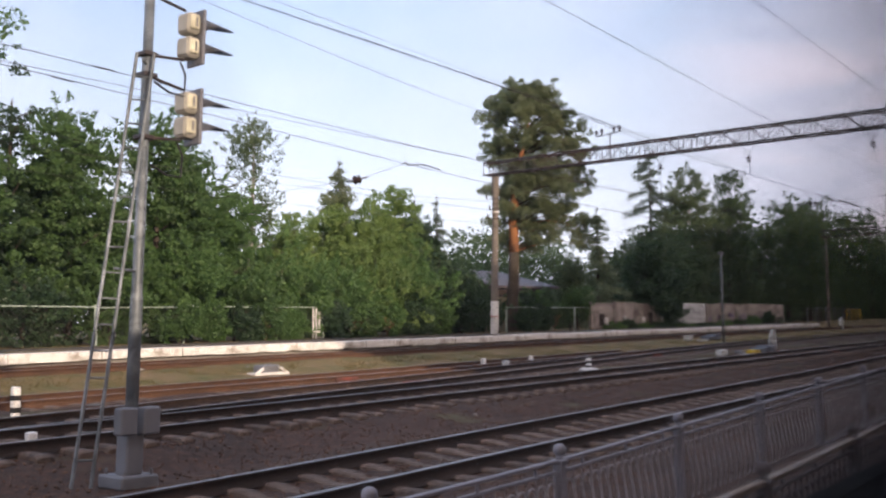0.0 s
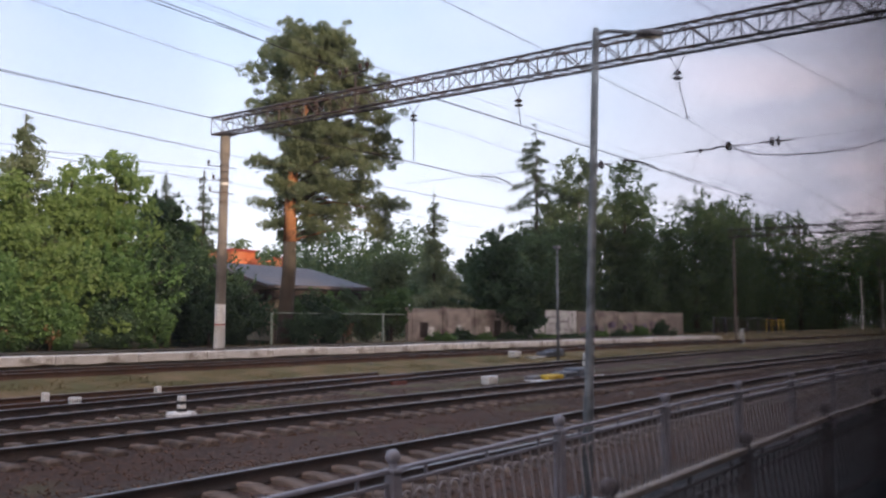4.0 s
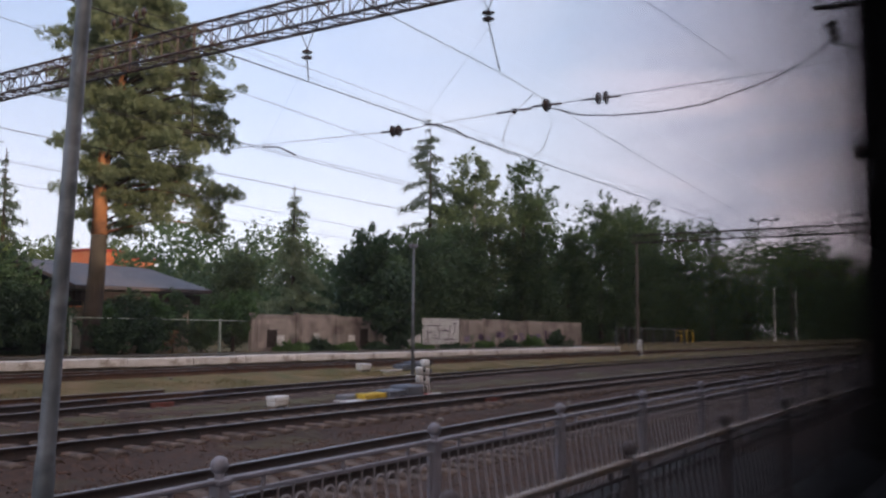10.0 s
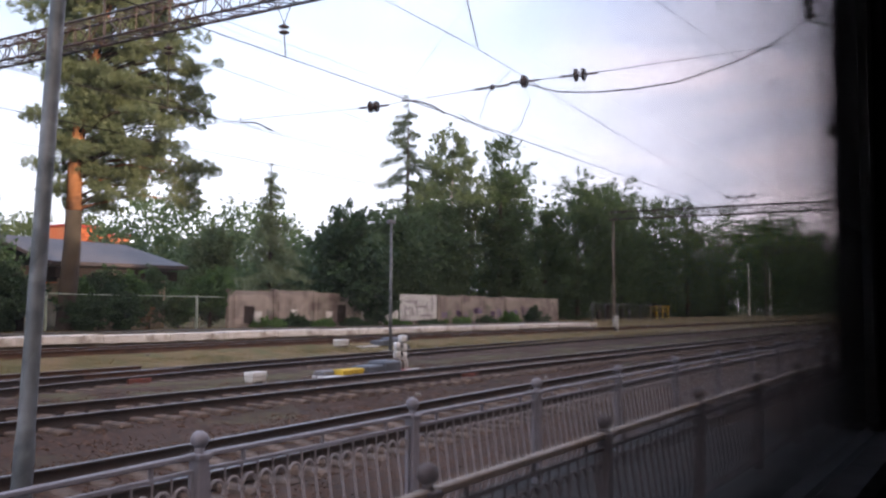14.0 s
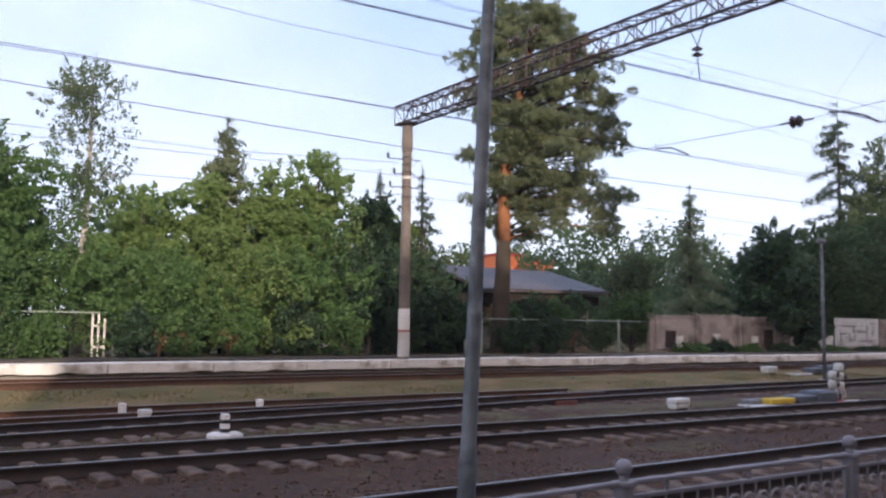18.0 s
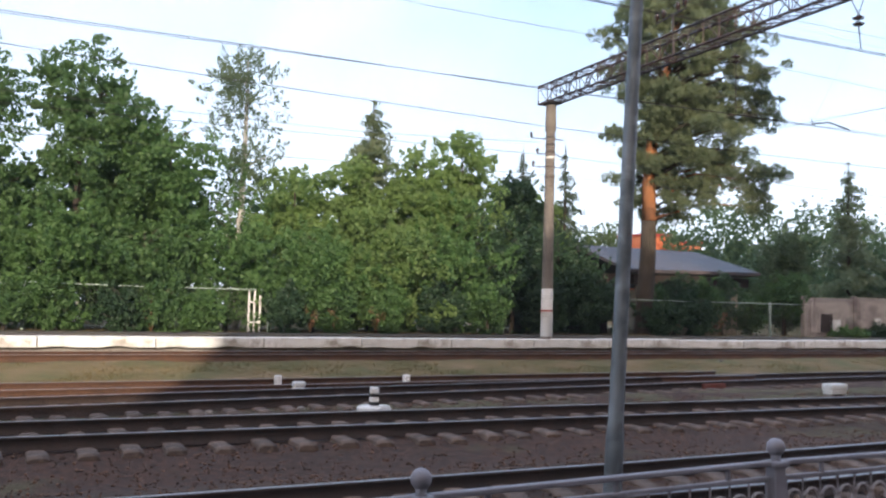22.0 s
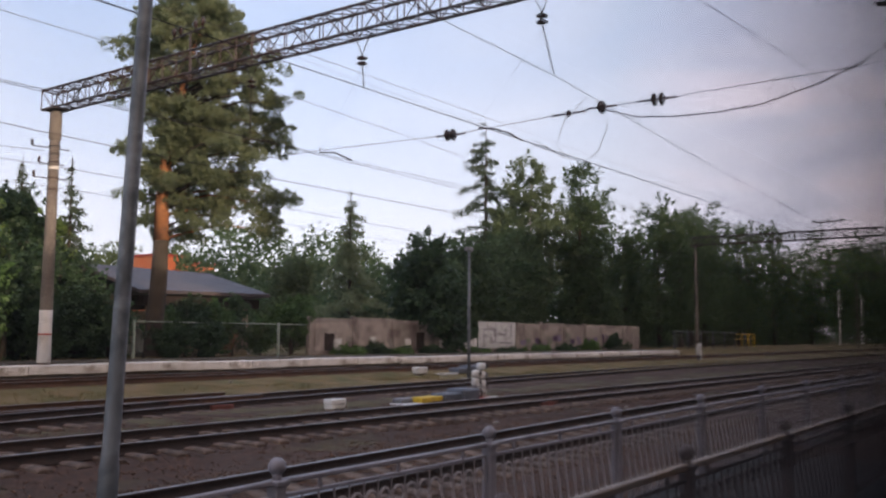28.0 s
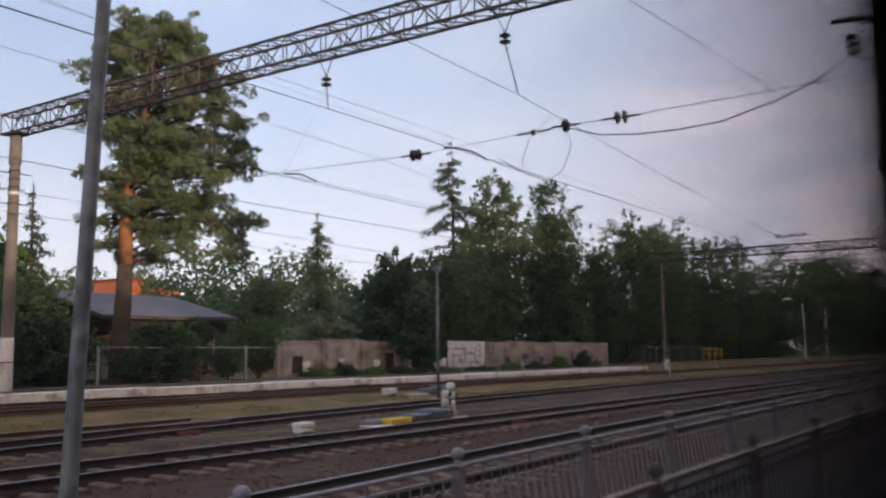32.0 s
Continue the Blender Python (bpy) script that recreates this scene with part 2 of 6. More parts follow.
M = {
    "rail_side": mat("rusty_rail", (0.026, 0.014, 0.01), 0.75, 0.2, 0.35, 20, 1.5, 0.3, (0.045, 0.025, 0.018)),
    "rail_head": mat("worn_rail_head", (0.4, 0.38, 0.38), 0.36, 1.0, 0.12, 30, 2.0, 0.05),
    # rust lightened: sunlight on the siding's rails is put into its colour
    "rail_rust_lit": mat("sunlit_rust_rail", (0.105, 0.052, 0.03), 0.85, 0.1, 0.35, 20, 1.5, 0.3, (0.07, 0.036, 0.022)),
    "sleeper": mat("concrete_sleeper", (0.18, 0.13, 0.102), 0.9, 0, 0.3, 14, 3.0, 0.3, (0.085, 0.06, 0.048), 0.5, rand=0.25),
    "steel": mat("galvanised_steel", (0.11, 0.128, 0.142), 0.5, 0.25, 0.35, 14, 2.6, 0.15, (0.25, 0.275, 0.3), 0.55),
    "dark_steel": mat("painted_truss_steel", (0.055, 0.05, 0.055), 0.6, 0.3, 0.3, 12, 1.0, 0.1, (0.09, 0.055, 0.045)),
    "concrete": mat("old_concrete", (0.30, 0.275, 0.25), 0.9, 0, 0.25, 10, 1.2, 0.3, (0.17, 0.14, 0.125)),
    "post": mat("spun_concrete_post", (0.225, 0.195, 0.17), 0.9, 0, 0.25, 12, 0.9, 0.3, (0.14, 0.12, 0.11)),
    "white_paint": mat("chipped_white_paint", (0.86, 0.85, 0.83), 0.7, 0, 0.1, 15, 2.6, 0.2, (0.42, 0.38, 0.33), 0.6, rand=0.08),
    "white_box": mat("white_box_paint", (0.72, 0.74, 0.74), 0.5, 0, 0.08, 20, 3.0, 0.05, (0.52, 0.52, 0.5)),
    "red_paint": mat("red_paint", (0.4, 0.05, 0.035), 0.6, 0, 0.15, 15, 3.0, 0.1),
    "clamp_red": mat("faded_red_clamp", (0.2, 0.055, 0.04), 0.8, 0, 0.3, 15, 3.0, 0.1, (0.09, 0.04, 0.03), 0.5),
    "inner_fence": mat("dark_brown_fence_paint", (0.12, 0.092, 0.092), 0.7, 0, 0.2, 30, 2.0, 0.1, (0.08, 0.06, 0.06)),
    "yellow_paint": mat("yellow_paint", (0.72, 0.50, 0.04), 0.6, 0, 0.15, 15, 3.0, 0.1),
    "blue_grey": mat("blue_grey_machine", (0.13, 0.15, 0.19), 0.5, 0.2, 0.2, 15, 3.0, 0.1),
    "black": mat("black_rubber", (0.012, 0.012, 0.013), 0.6, 0, 0.2, 15, 3.0, 0.05),
    "fence": mat("lilac_grey_fence_paint", (0.27, 0.255, 0.29), 0.5, 0, 0.12, 30, 2.0, 0.1, (0.21, 0.2, 0.225)),
    "picket": mat("worn_picket_paint", (0.37, 0.335, 0.345), 0.5, 0, 0.12, 30, 2.0, 0.1, (0.28, 0.23, 0.22)),
    "fence_top": mat("worn_fence_rail", (0.25, 0.185, 0.145), 0.5, 0, 0.2, 25, 2.5, 0.1, (0.26, 0.17, 0.11)),
    "platform_top": mat("platform_asphalt", (0.07, 0.06, 0.055), 0.95, 0, 0.3, 12, 0.7, 0.3, (0.10, 0.09, 0.06)),
    "insulator": mat("brown_glaze", (0.035, 0.02, 0.018), 0.2, 0, 0.1, 10, 2.0, 0.0),
    "wire": mat("weathered_copper_wire", (0.028, 0.025, 0.028), 0.8, 0.0, 0.15, 10, 1.0, 0.0),
    "roof": mat("slate_grey_sheet_roof", (0.098, 0.077, 0.08), 0.6, 0, 0.15, 6, 0.6, 0.1, (0.055, 0.05, 0.062)),
    "orange": mat("orange_facade", (0.52, 0.18, 0.085), 0.8, 0, 0.12, 4, 0.5, 0.1, (0.5, 0.13, 0.05)),
    "cream": mat("cream_plaster", (0.5, 0.42, 0.30), 0.9, 0, 0.2, 6, 0.8, 0.2, (0.32, 0.26, 0.19)),
    "bark": mat("grey_bark", (0.07, 0.055, 0.042), 0.95, 0, 0.4, 12, 1.5, 0.8),
    "pine_bark": mat("orange_pine_bark", (0.36, 0.15, 0.06), 0.9, 0, 0.4, 9, 1.2, 0.9, (0.18, 0.085, 0.05)),
    "birch_bark": mat("birch_bark", (0.55, 0.52, 0.48), 0.8, 0, 0.25, 9, 3.0, 0.3, (0.08, 0.07, 0.06), 0.6),
    "leaf": leaf_mat("broad_leaves", (0.078, 0.155, 0.046), (0.155, 0.27, 0.08), 0.5),
    # leaf tones that carry shade (shaded, dark) and low sun (pale) in their colour
    "leaf_shaded": leaf_mat("shaded_leaves", (0.062, 0.128, 0.04), (0.128, 0.222, 0.07), 0.45),
    "leaf_yellow": leaf_mat("pale_sunlit_leaves", (0.15, 0.235, 0.07), (0.27, 0.38, 0.12), 0.55),
    "leaf_dark": leaf_mat("dark_shaded_leaves", (0.028, 0.06, 0.03), (0.06, 0.112, 0.046), 0.35),
    # wood and far leaves are lightened: haze put into their greens
    "leaf_wood": leaf_mat("wood_leaves", (0.056, 0.098, 0.048), (0.118, 0.18, 0.08), 0.5),
    "leaf_far": leaf_mat("hazy_far_leaves", (0.075, 0.115, 0.045), (0.15, 0.2, 0.08), 0.5),
    "birch_leaf": leaf_mat("birch_leaves", (0.08, 0.125, 0.06), (0.15, 0.2, 0.095), 0.4),
    "needle": leaf_mat("pine_needles", (0.125, 0.175, 0.098), (0.3, 0.34, 0.19), 0.6),
    "spruce": leaf_mat("spruce_needles", (0.04, 0.07, 0.04), (0.095, 0.13, 0.068), 0.3),
    "grass": leaf_mat("dry_grass", (0.15, 0.135, 0.05), (0.32, 0.24, 0.11), 0.5),
    "concrete_panel": mat("pinkish_concrete_panel", (0.37, 0.325, 0.29), 0.9, 0, 0.3, 6, 1.1, 0.3, (0.2, 0.16, 0.15), rand=0.2),
    "graffiti": mat("dark_spray_paint", (0.07, 0.03, 0.09), 0.6, 0, 0.2, 10, 2.0, 0.0),
    "dark_brown": mat("dark_brown_coat", (0.035, 0.022, 0.018), 0.85, 0, 0.3, 8, 1.0, 0.2),
    "window_frame": mat("black_window_seal", (0.022, 0.019, 0.019), 0.85, 0, 0.2, 10, 2.0, 0.1),
    "wire_mesh": mat("pale_green_fence_paint", (0.4, 0.49, 0.42), 0.7, 0, 0.15, 10, 2.0, 0.1),
    "lens": mat("signal_lens_cover", (0.75, 0.72, 0.55), 0.5, 0, 0.1, 10, 4.0, 0.0),
    "grey_paint": mat("grey_signal_paint", (0.2, 0.205, 0.23), 0.55, 0.1, 0.12, 15, 2.0, 0.1),
    "signal_back": mat("beige_signal_housing", (0.44, 0.42, 0.37), 0.6, 0, 0.12, 15, 2.0, 0.1),
}


M["window_frame"].node_tree.nodes["Principled BSDF"].inputs["Specular IOR Level"].default_value = 0.0


# ---- helpers for meshes ----
def link(name, mesh, material, parent=None, label=""):
    if material is not None:
        mesh.materials.append(M[material])
    ob = new(name, mesh)
    if parent is not None:
        ob.parent = parent
    if label:
        ob["label"] = label
    return ob


def part(name, bm, material, parent=None, label="", smooth=False):
    """Links a bmesh as one mesh object under a thing or a part."""
    mesh = bpy.data.meshes.new(name)
    bm.normal_update()
    bm.to_mesh(mesh)
    bm.free()
    if smooth:
        mesh.polygons.foreach_set("use_smooth", [True] * len(mesh.polygons))
    return link(name, mesh, material, parent, label)


def thing(name, at, label, category, group="", kind="", rz=0.0):
    ob = new(name)
    ob.matrix_world = pose(*at, 0, 0, rz)
    ob.empty_display_size = 0.2
    return tagged(ob, label, category, group, kind)


def box(bm, lo, hi, bevel=0.0):
    vs = bmesh.ops.create_cube(bm, size=1.0)["verts"]
    c, s = (Vector(lo) + Vector(hi)) / 2, Vector(hi) - Vector(lo)
    for v in vs:
        v.co = Vector((v.co.x * s.x, v.co.y * s.y, v.co.z * s.z)) + c
    if bevel:
        es = list({e for v in vs for e in v.link_edges})
        bmesh.ops.bevel(bm, geom=es, offset=bevel, segments=1, affect="EDGES", clamp_overlap=True)
    return bm


def boxed(lo, hi, bevel=0.0):
    return box(bmesh.new(), lo, hi, bevel)


def tube(bm, a, b, r0, r1=None, sides=8, caps=True):
    """A tapered bar from a to b."""
    a, b = Vector(a), Vector(b)
    r1 = r0 if r1 is None else r1
    q = (b - a).to_track_quat("Z", "Y").to_matrix()
    rings = []
    for p, r in ((a, r0), (b, r1)):
        rings.append([bm.verts.new(p + q @ Vector((r * math.cos(k * math.tau / sides), r * math.sin(k * math.tau / sides), 0))) for k in range(sides)])
    for k in range(sides):
        bm.faces.new((rings[0][k], rings[0][(k + 1) % sides], rings[1][(k + 1) % sides], rings[1][k]))
    if caps:
        bm.faces.new(rings[0][::-1])
        bm.faces.new(rings[1])
    return bm


def run(bm, points, r, sides=5):
    """A thin bar along a line of points."""
    points = [Vector(p) for p in points]
    rings = []
    for i, p in enumerate(points):
        d = (points[min(i + 1, len(points) - 1)] - points[max(i - 1, 0)]).normalized()
        q = d.to_track_quat("Z", "Y").to_matrix()
        rr = r[i] if isinstance(r, (list, tuple)) else r
        rings.append([bm.verts.new(p + q @ Vector((rr * math.cos(k * math.tau / sides), rr * math.sin(k * math.tau / sides), 0))) for k in range(sides)])
    for a, b in zip(rings, rings[1:]):
        for k in range(sides):
            bm.faces.new((a[k], a[(k + 1) % sides], b[(k + 1) % sides], b[k]))
    bm.faces.new(rings[0][::-1])
    bm.faces.new(rings[-1])
    return bm


def turned(bm, at, profile, sides=12, axis=(0, 0, 1)):
    """A turned body: profile of (along, radius) about an axis through at."""
    q = Vector(axis).to_track_quat("Z", "Y").to_matrix()
    at = Vector(at)
    rings = [[bm.verts.new(at + q @ Vector((max(r, 1e-4) * math.cos(k * math.tau / sides), max(r, 1e-4) * math.sin(k * math.tau / sides), h))) for k in range(sides)] for h, r in profile]
    for a, b in zip(rings, rings[1:]):
        for k in range(sides):
            bm.faces.new((a[k], a[(k + 1) % sides], b[(k + 1) % sides], b[k]))
    bm.faces.new(rings[0][::-1])
    bm.faces.new(rings[-1])
    return bm


def ball(bm, at, r, seg=12):
    bmesh.ops.create_uvsphere(bm, u_segments=seg, v_segments=seg // 2 + 2, radius=r, matrix=Matrix.Translation(at))
    return bm


def from_arrays(name, verts, faces, material, parent=None, label=""):
    mesh = bpy.data.meshes.new(name)
    n = faces.shape[1]
    mesh.vertices.add(len(verts))
    mesh.vertices.foreach_set("co", np.asarray(verts, np.float32).ravel())
    mesh.loops.add(faces.size)
    mesh.loops.foreach_set("vertex_index", faces.astype(np.int32).ravel())
    mesh.polygons.add(len(faces))
    mesh.polygons.foreach_set("loop_start", np.arange(0, faces.size, n, dtype=np.int32))
    mesh.polygons.foreach_set("loop_total", np.full(len(faces), n, np.int32))
    mesh.update(calc_edges=True)
    return link(name, mesh, material, parent, label)


# ---- ground ----
def ground_mat():
    m = mat("trackside_ground", (0.05, 0.021, 0.01), 0.95, 0, 0.45, 9.0, 0.5, 0.6, (0.038, 0.0185, 0.01))
    nt = m.node_tree
    N, L = nt.nodes.new, nt.links.new
    p = nt.nodes["Principled BSDF"]
    was = p.inputs["Base Color"].links[0].from_socket
    tc, sep, wob = N("ShaderNodeTexCoord"), N("ShaderNodeSeparateXYZ"), N("ShaderNodeTexNoise")
    wob.inputs["Scale"].default_value, wob.inputs["Detail"].default_value = 0.45, 5.0
    L(tc.outputs["Object"], sep.inputs[0])
    L(tc.outputs["Object"], wob.inputs["Vector"])
    stone = N("ShaderNodeTexVoronoi")
    stone.inputs["Scale"].default_value = 16.0
    L(tc.outputs["Object"], stone.inputs["Vector"])
    tone = N("ShaderNodeMapRange")
    tone.inputs["To Min"].default_value, tone.inputs["To Max"].default_value = 0.55, 1.5
    cs = N("ShaderNodeSeparateColor")
    L(stone.outputs["Color"], cs.inputs["Color"])
    L(cs.outputs["Red"], tone.inputs["Value"])
    dirt = N("ShaderNodeVectorMath")
    dirt.operation = "SCALE"
    L(was, dirt.inputs[0])
    L(tone.outputs["Result"], dirt.inputs["Scale"])
    # grass grows on the strip before the platform and on all that lies beyond the yard
    shift = N("ShaderNodeMath")
    shift.operation = "MULTIPLY_ADD"
    shift.inputs[1].default_value = 3.4
    L(wob.outputs["Fac"], shift.inputs[0])
    L(sep.outputs["Y"], shift.inputs[2])
    grow = N("ShaderNodeMapRange")
    grow.inputs["From Min"].default_value, grow.inputs["From Max"].default_value = 23.5, 24.5
    L(shift.outputs["Value"], grow.inputs["Value"])
    green = N("ShaderNodeValToRGB")
    green.color_ramp.elements[0].position, green.color_ramp.elements[0].color = 0.36, (0.098, 0.1, 0.03, 1)
    green.color_ramp.elements[1].position, green.color_ramp.elements[1].color = 0.66, (0.23, 0.155, 0.08, 1)
    tan = green.color_ramp.elements.new(0.5)
    tan.color = (0.15, 0.115, 0.045, 1)
    g2 = N("ShaderNodeTexNoise")
    g2.inputs["Scale"].default_value, g2.inputs["Detail"].default_value, g2.inputs["Roughness"].default_value = 0.8, 10.0, 0.68
    L(tc.outputs["Object"], g2.inputs["Vector"])
    L(g2.outputs["Fac"], green.inputs["Fac"])
    mix = N("ShaderNodeMix")
    mix.data_type = "RGBA"
    L(grow.outputs["Result"], mix.inputs["Factor"])
    L(dirt.outputs["Vector"], mix.inputs["A"])
    L(green.outputs["Color"], mix.inputs["B"])
    # thin weeds between the second and third tracks, and in patches along the drain
    last = mix.outputs["Result"]
    weeds = N("ShaderNodeTexNoise")
    weeds.inputs["Scale"].default_value, weeds.inputs["Detail"].default_value = 0.7, 7.0
    L(tc.outputs["Object"], weeds.inputs["Vector"])
    for middle, half, edge in ((19.0, 1.6, 0.47), (14.0, 0.5, 0.62)):
        away, spot, both, over = N("ShaderNodeMath"), N("ShaderNodeMapRange"), N("ShaderNodeMath"), N("ShaderNodeMix")
        away.operation, both.operation, over.data_type = "COMPARE", "MULTIPLY", "RGBA"
        away.inputs[1].default_value, away.inputs[2].default_value = middle, half
        L(shift.outputs["Value"], away.inputs[0])
        spot.inputs["From Min"].default_value, spot.inputs["From Max"].default_value = edge - 0.06, edge + 0.1
        spot.inputs["To Max"].default_value = 0.85
        L(weeds.outputs["Fac"], spot.inputs["Value"])
        L(away.outputs["Value"], both.inputs[0])
        L(spot.outputs["Result"], both.inputs[1])
        L(both.outputs["Value"], over.inputs["Factor"])
        L(last, over.inputs["A"])
        over.inputs["B"].default_value = (0.088, 0.078, 0.03, 1)
        last = over.outputs["Result"]
    L(last, p.inputs["Base Color"])
    return m


M["ground"] = ground_mat()


def climb(x):
    """The first track's rise along the line, against the level of the second."""
    return float(np.interp(x, (-40, -14, -9, -4, 4, 8, 12, 18, 26, 60, 500), (-0.34, -0.21, -0.17, -0.13, -0.08, -0.05, 0.0, 0.08, 0.14, 0.22, 0.3)))


def ground_z(x, y):
    """Height of the ground: ballast beds, the drain between them, the verge and the rise behind the platform."""
    ys = (-60, 1.0, 2.6, 6.6, 7.2, 10.8, 11.6, 12.5, 13.0, 16.2, 18.2, 22.8, 24.8, 27.8, 31.0, 33.0, 60, 1500)
    zs = (-0.55, -0.5, -0.42, -0.36, -0.205, -0.205, -0.34, -0.3, -0.205, -0.205, -0.19, -0.12, 0.18, 0.2, 0.62, 0.72, 0.9, 1.0)
    return float(np.interp(y, ys, zs)) + climb(x) * float(np.interp(y, (-2, 1, 10.8, 12.4), (0, 1, 1, 0)))


def build_ground():
    xs = np.unique(np.r_[np.linspace(-900, -60, 15), np.arange(-60, 110, 0.8), np.linspace(110, 1500, 24)])
    ys = np.unique(np.r_[np.linspace(-700, -40, 10), np.linspace(-40, 0, 12), np.arange(0, 34, 0.4), np.linspace(34, 900, 22)])
    vs = []
    for x in xs:
        for y in ys:
            bump = 0.05 * noise.noise(Vector((x * 0.7, y * 0.7, 0.3))) + 0.03 * noise.noise(Vector((x * 2.3, y * 2.3, 1.7)))
            flat = 0.35 if 7.0 < y < 11.0 or 12.8 < y < 16.4 else 1.0
            vs.append((x, y, ground_z(x, y) + (bump * flat if 0 < y < 34 and -60 < x < 110 else 0)))
    n, k = len(xs), len(ys)
    i, j = np.meshgrid(np.arange(n - 1), np.arange(k - 1), indexing="ij")
    a = (i * k + j).ravel()
    ob = from_arrays("ground", np.array(vs), np.stack([a, a + k, a + k + 1, a + 1], 1), "ground")
    tagged(ob, "brown ballast, bare earth and dry grass of a railway yard", "ground", kind="structure")


build_ground()

# ---- tracks ----
T1, T2 = 8.96, 14.23
RAIL = [(-0.075, -0.18), (0.075, -0.18), (0.075, -0.168), (0.012, -0.145), (0.009, -0.045), (0.036, -0.03), (0.037, -0.005), (-0.037, -0.005), (-0.036, -0.03), (-0.009, -0.045), (-0.012, -0.145), (-0.075, -0.168)]
HEAD = [(-0.033, -0.006), (0.033, -0.006), (0.03, 0.0), (-0.03, 0.0)]


def sweep(name, profile, line, material, parent, rise=lambda x: 0.0):
    """A profile (across, up) swept along a line of (x, y)."""
    vs, fs, n = [], [], len(profile)
    for i, (x, y) in enumerate(line):
        a, b = line[max(i - 1, 0)], line[min(i + 1, len(line) - 1)]
        d = Vector((b[0] - a[0], b[1] - a[1], 0)).normalized()
        for u, w in profile:
            vs.append((x - d.y * u, y + d.x * u, w + rise(x)))
    for i in range(len(line) - 1):
        for k in range(n):
            fs.append((i * n + k, i * n + (k + 1) % n, (i + 1) * n + (k + 1) % n, (i + 1) * n + k))
    return from_arrays(name, np.array(vs), np.array(fs), material, parent)


def sleeper_mesh():
    """A concrete sleeper along y, thick under the rails and thin in the middle, chamfered."""
    bm = bmesh.new()
    prof = [(-1.35, 0.02), (-1.3, 0.05), (-0.5, 0.055), (-0.25, 0.0), (0.25, 0.0), (0.5, 0.055), (1.3, 0.05), (1.35, 0.02)]
    rings = []
    for y, z in prof:
        rings.append([bm.verts.new(c) for c in ((-0.15, y, -0.12), (-0.12, y, z - 0.02), (-0.08, y, z), (0.08, y, z), (0.12, y, z - 0.02), (0.15, y, -0.12))])
    for a, b in zip(rings, rings[1:]):
        for k in range(5):
            bm.faces.new((a[k], a[k + 1], b[k + 1], b[k]))
    bm.faces.new(rings[0])
    bm.faces.new(rings[-1][::-1])
    bm.normal_update()
    mesh = bpy.data.meshes.new("sleeper")
    bm.to_mesh(mesh)
    bm.free()
    mesh.materials.append(M["sleeper"])
    return mesh


def clip_mesh():
    bm = boxed((-0.06, -0.14, 0), (0.06, 0.14, 0.035), 0.01)
    tube(bm, (0, -0.11, 0.03), (0, -0.11, 0.08), 0.022, sides=6)
    tube(bm, (0, 0.11, 0.03), (0, 0.11, 0.08), 0.022, sides=6)
    mesh = bpy.data.meshes.new("rail_fastening")
    bm.to_mesh(mesh)
    bm.free()
    mesh.materials.append(M["rail_side"])
    return mesh


SLEEPER = sleeper_mesh()


def track(name, label, centre, x0, x1, dz=0.0, pitch=0.55, sleeper_x=(-40.0, 60.0), bars=2, side_paint="rail_side", rise=lambda x: 0.0):
    """A track whose centre line is centre(x); sleepers near the walk are pieces of their own, the rest one mesh."""
    root = thing(name, (0, 0, dz), label, "railway track", kind="structure")
    line = [(x, centre(x)) for x in np.arange(x0, x1 + 0.1, 4.0)]
    for side in ((-0.76, 0.76) if bars == 2 else (0.76,)):
        off = [(x, y + side + 0.037 * (1 if side > 0 else -1)) for x, y in line]
        rail = sweep("rail", RAIL, off, side_paint, root, rise)
        sweep("rail_head", HEAD, off, "rail_head", rail, rise)
    rest = []
    rng = random.Random(name)
    base = np.array([v.co[:] for v in SLEEPER.vertices])
    faces = [list(p.vertices) for p in SLEEPER.polygons]
    x = x0 + 1
    while x < x1 - 1:
        m = pose(x + rng.uniform(-0.03, 0.03), centre(x) + rng.uniform(-0.03, 0.03), rise(x) - 0.2 + rng.uniform(-0.012, 0.012), rng.uniform(-0.4, 0.4), rng.uniform(-1, 1), rng.uniform(-1.5, 1.5))
        if sleeper_x[0] < x < sleeper_x[1]:
            ob = new("sleeper", SLEEPER)
            ob.parent, ob.matrix_basis = root, m
        else:
            rest.append(m)
        x += pitch * (1 if x < 130 else 2)
    if rest:
        vs, fs = [], []
        for m in rest:
            k = len(vs)
            vs += [tuple(m @ Vector(c)) for c in base]
            fs += [[i + k for i in f] for f in faces]
        mesh = bpy.data.meshes.new("far_sleepers")
        mesh.from_pydata(vs, [], fs)
        tagged(link("far_sleepers", mesh, "sleeper", root), kind="stuff")
    return root


def t3(x):
    return float(np.interp(x, (-26, -12.8, -9, -5, 0, 5, 12, 15, 20, 36, 50, 110, 600), (14.6, 15.95, 16.5, 17.0, 17.5, 18.2, 19.1, 19.6, 20.4, 21.4, 22.2, 22.8, 22.8)))


def t3b(x):
    return float(np.interp(x, (-200, 2, 14, 22, 30), (20.6, 20.7, 21.4, 21.6, 21.7)))


# ---- platform ----
EDGE_Y = 27.6
PLAT_END = 68.5


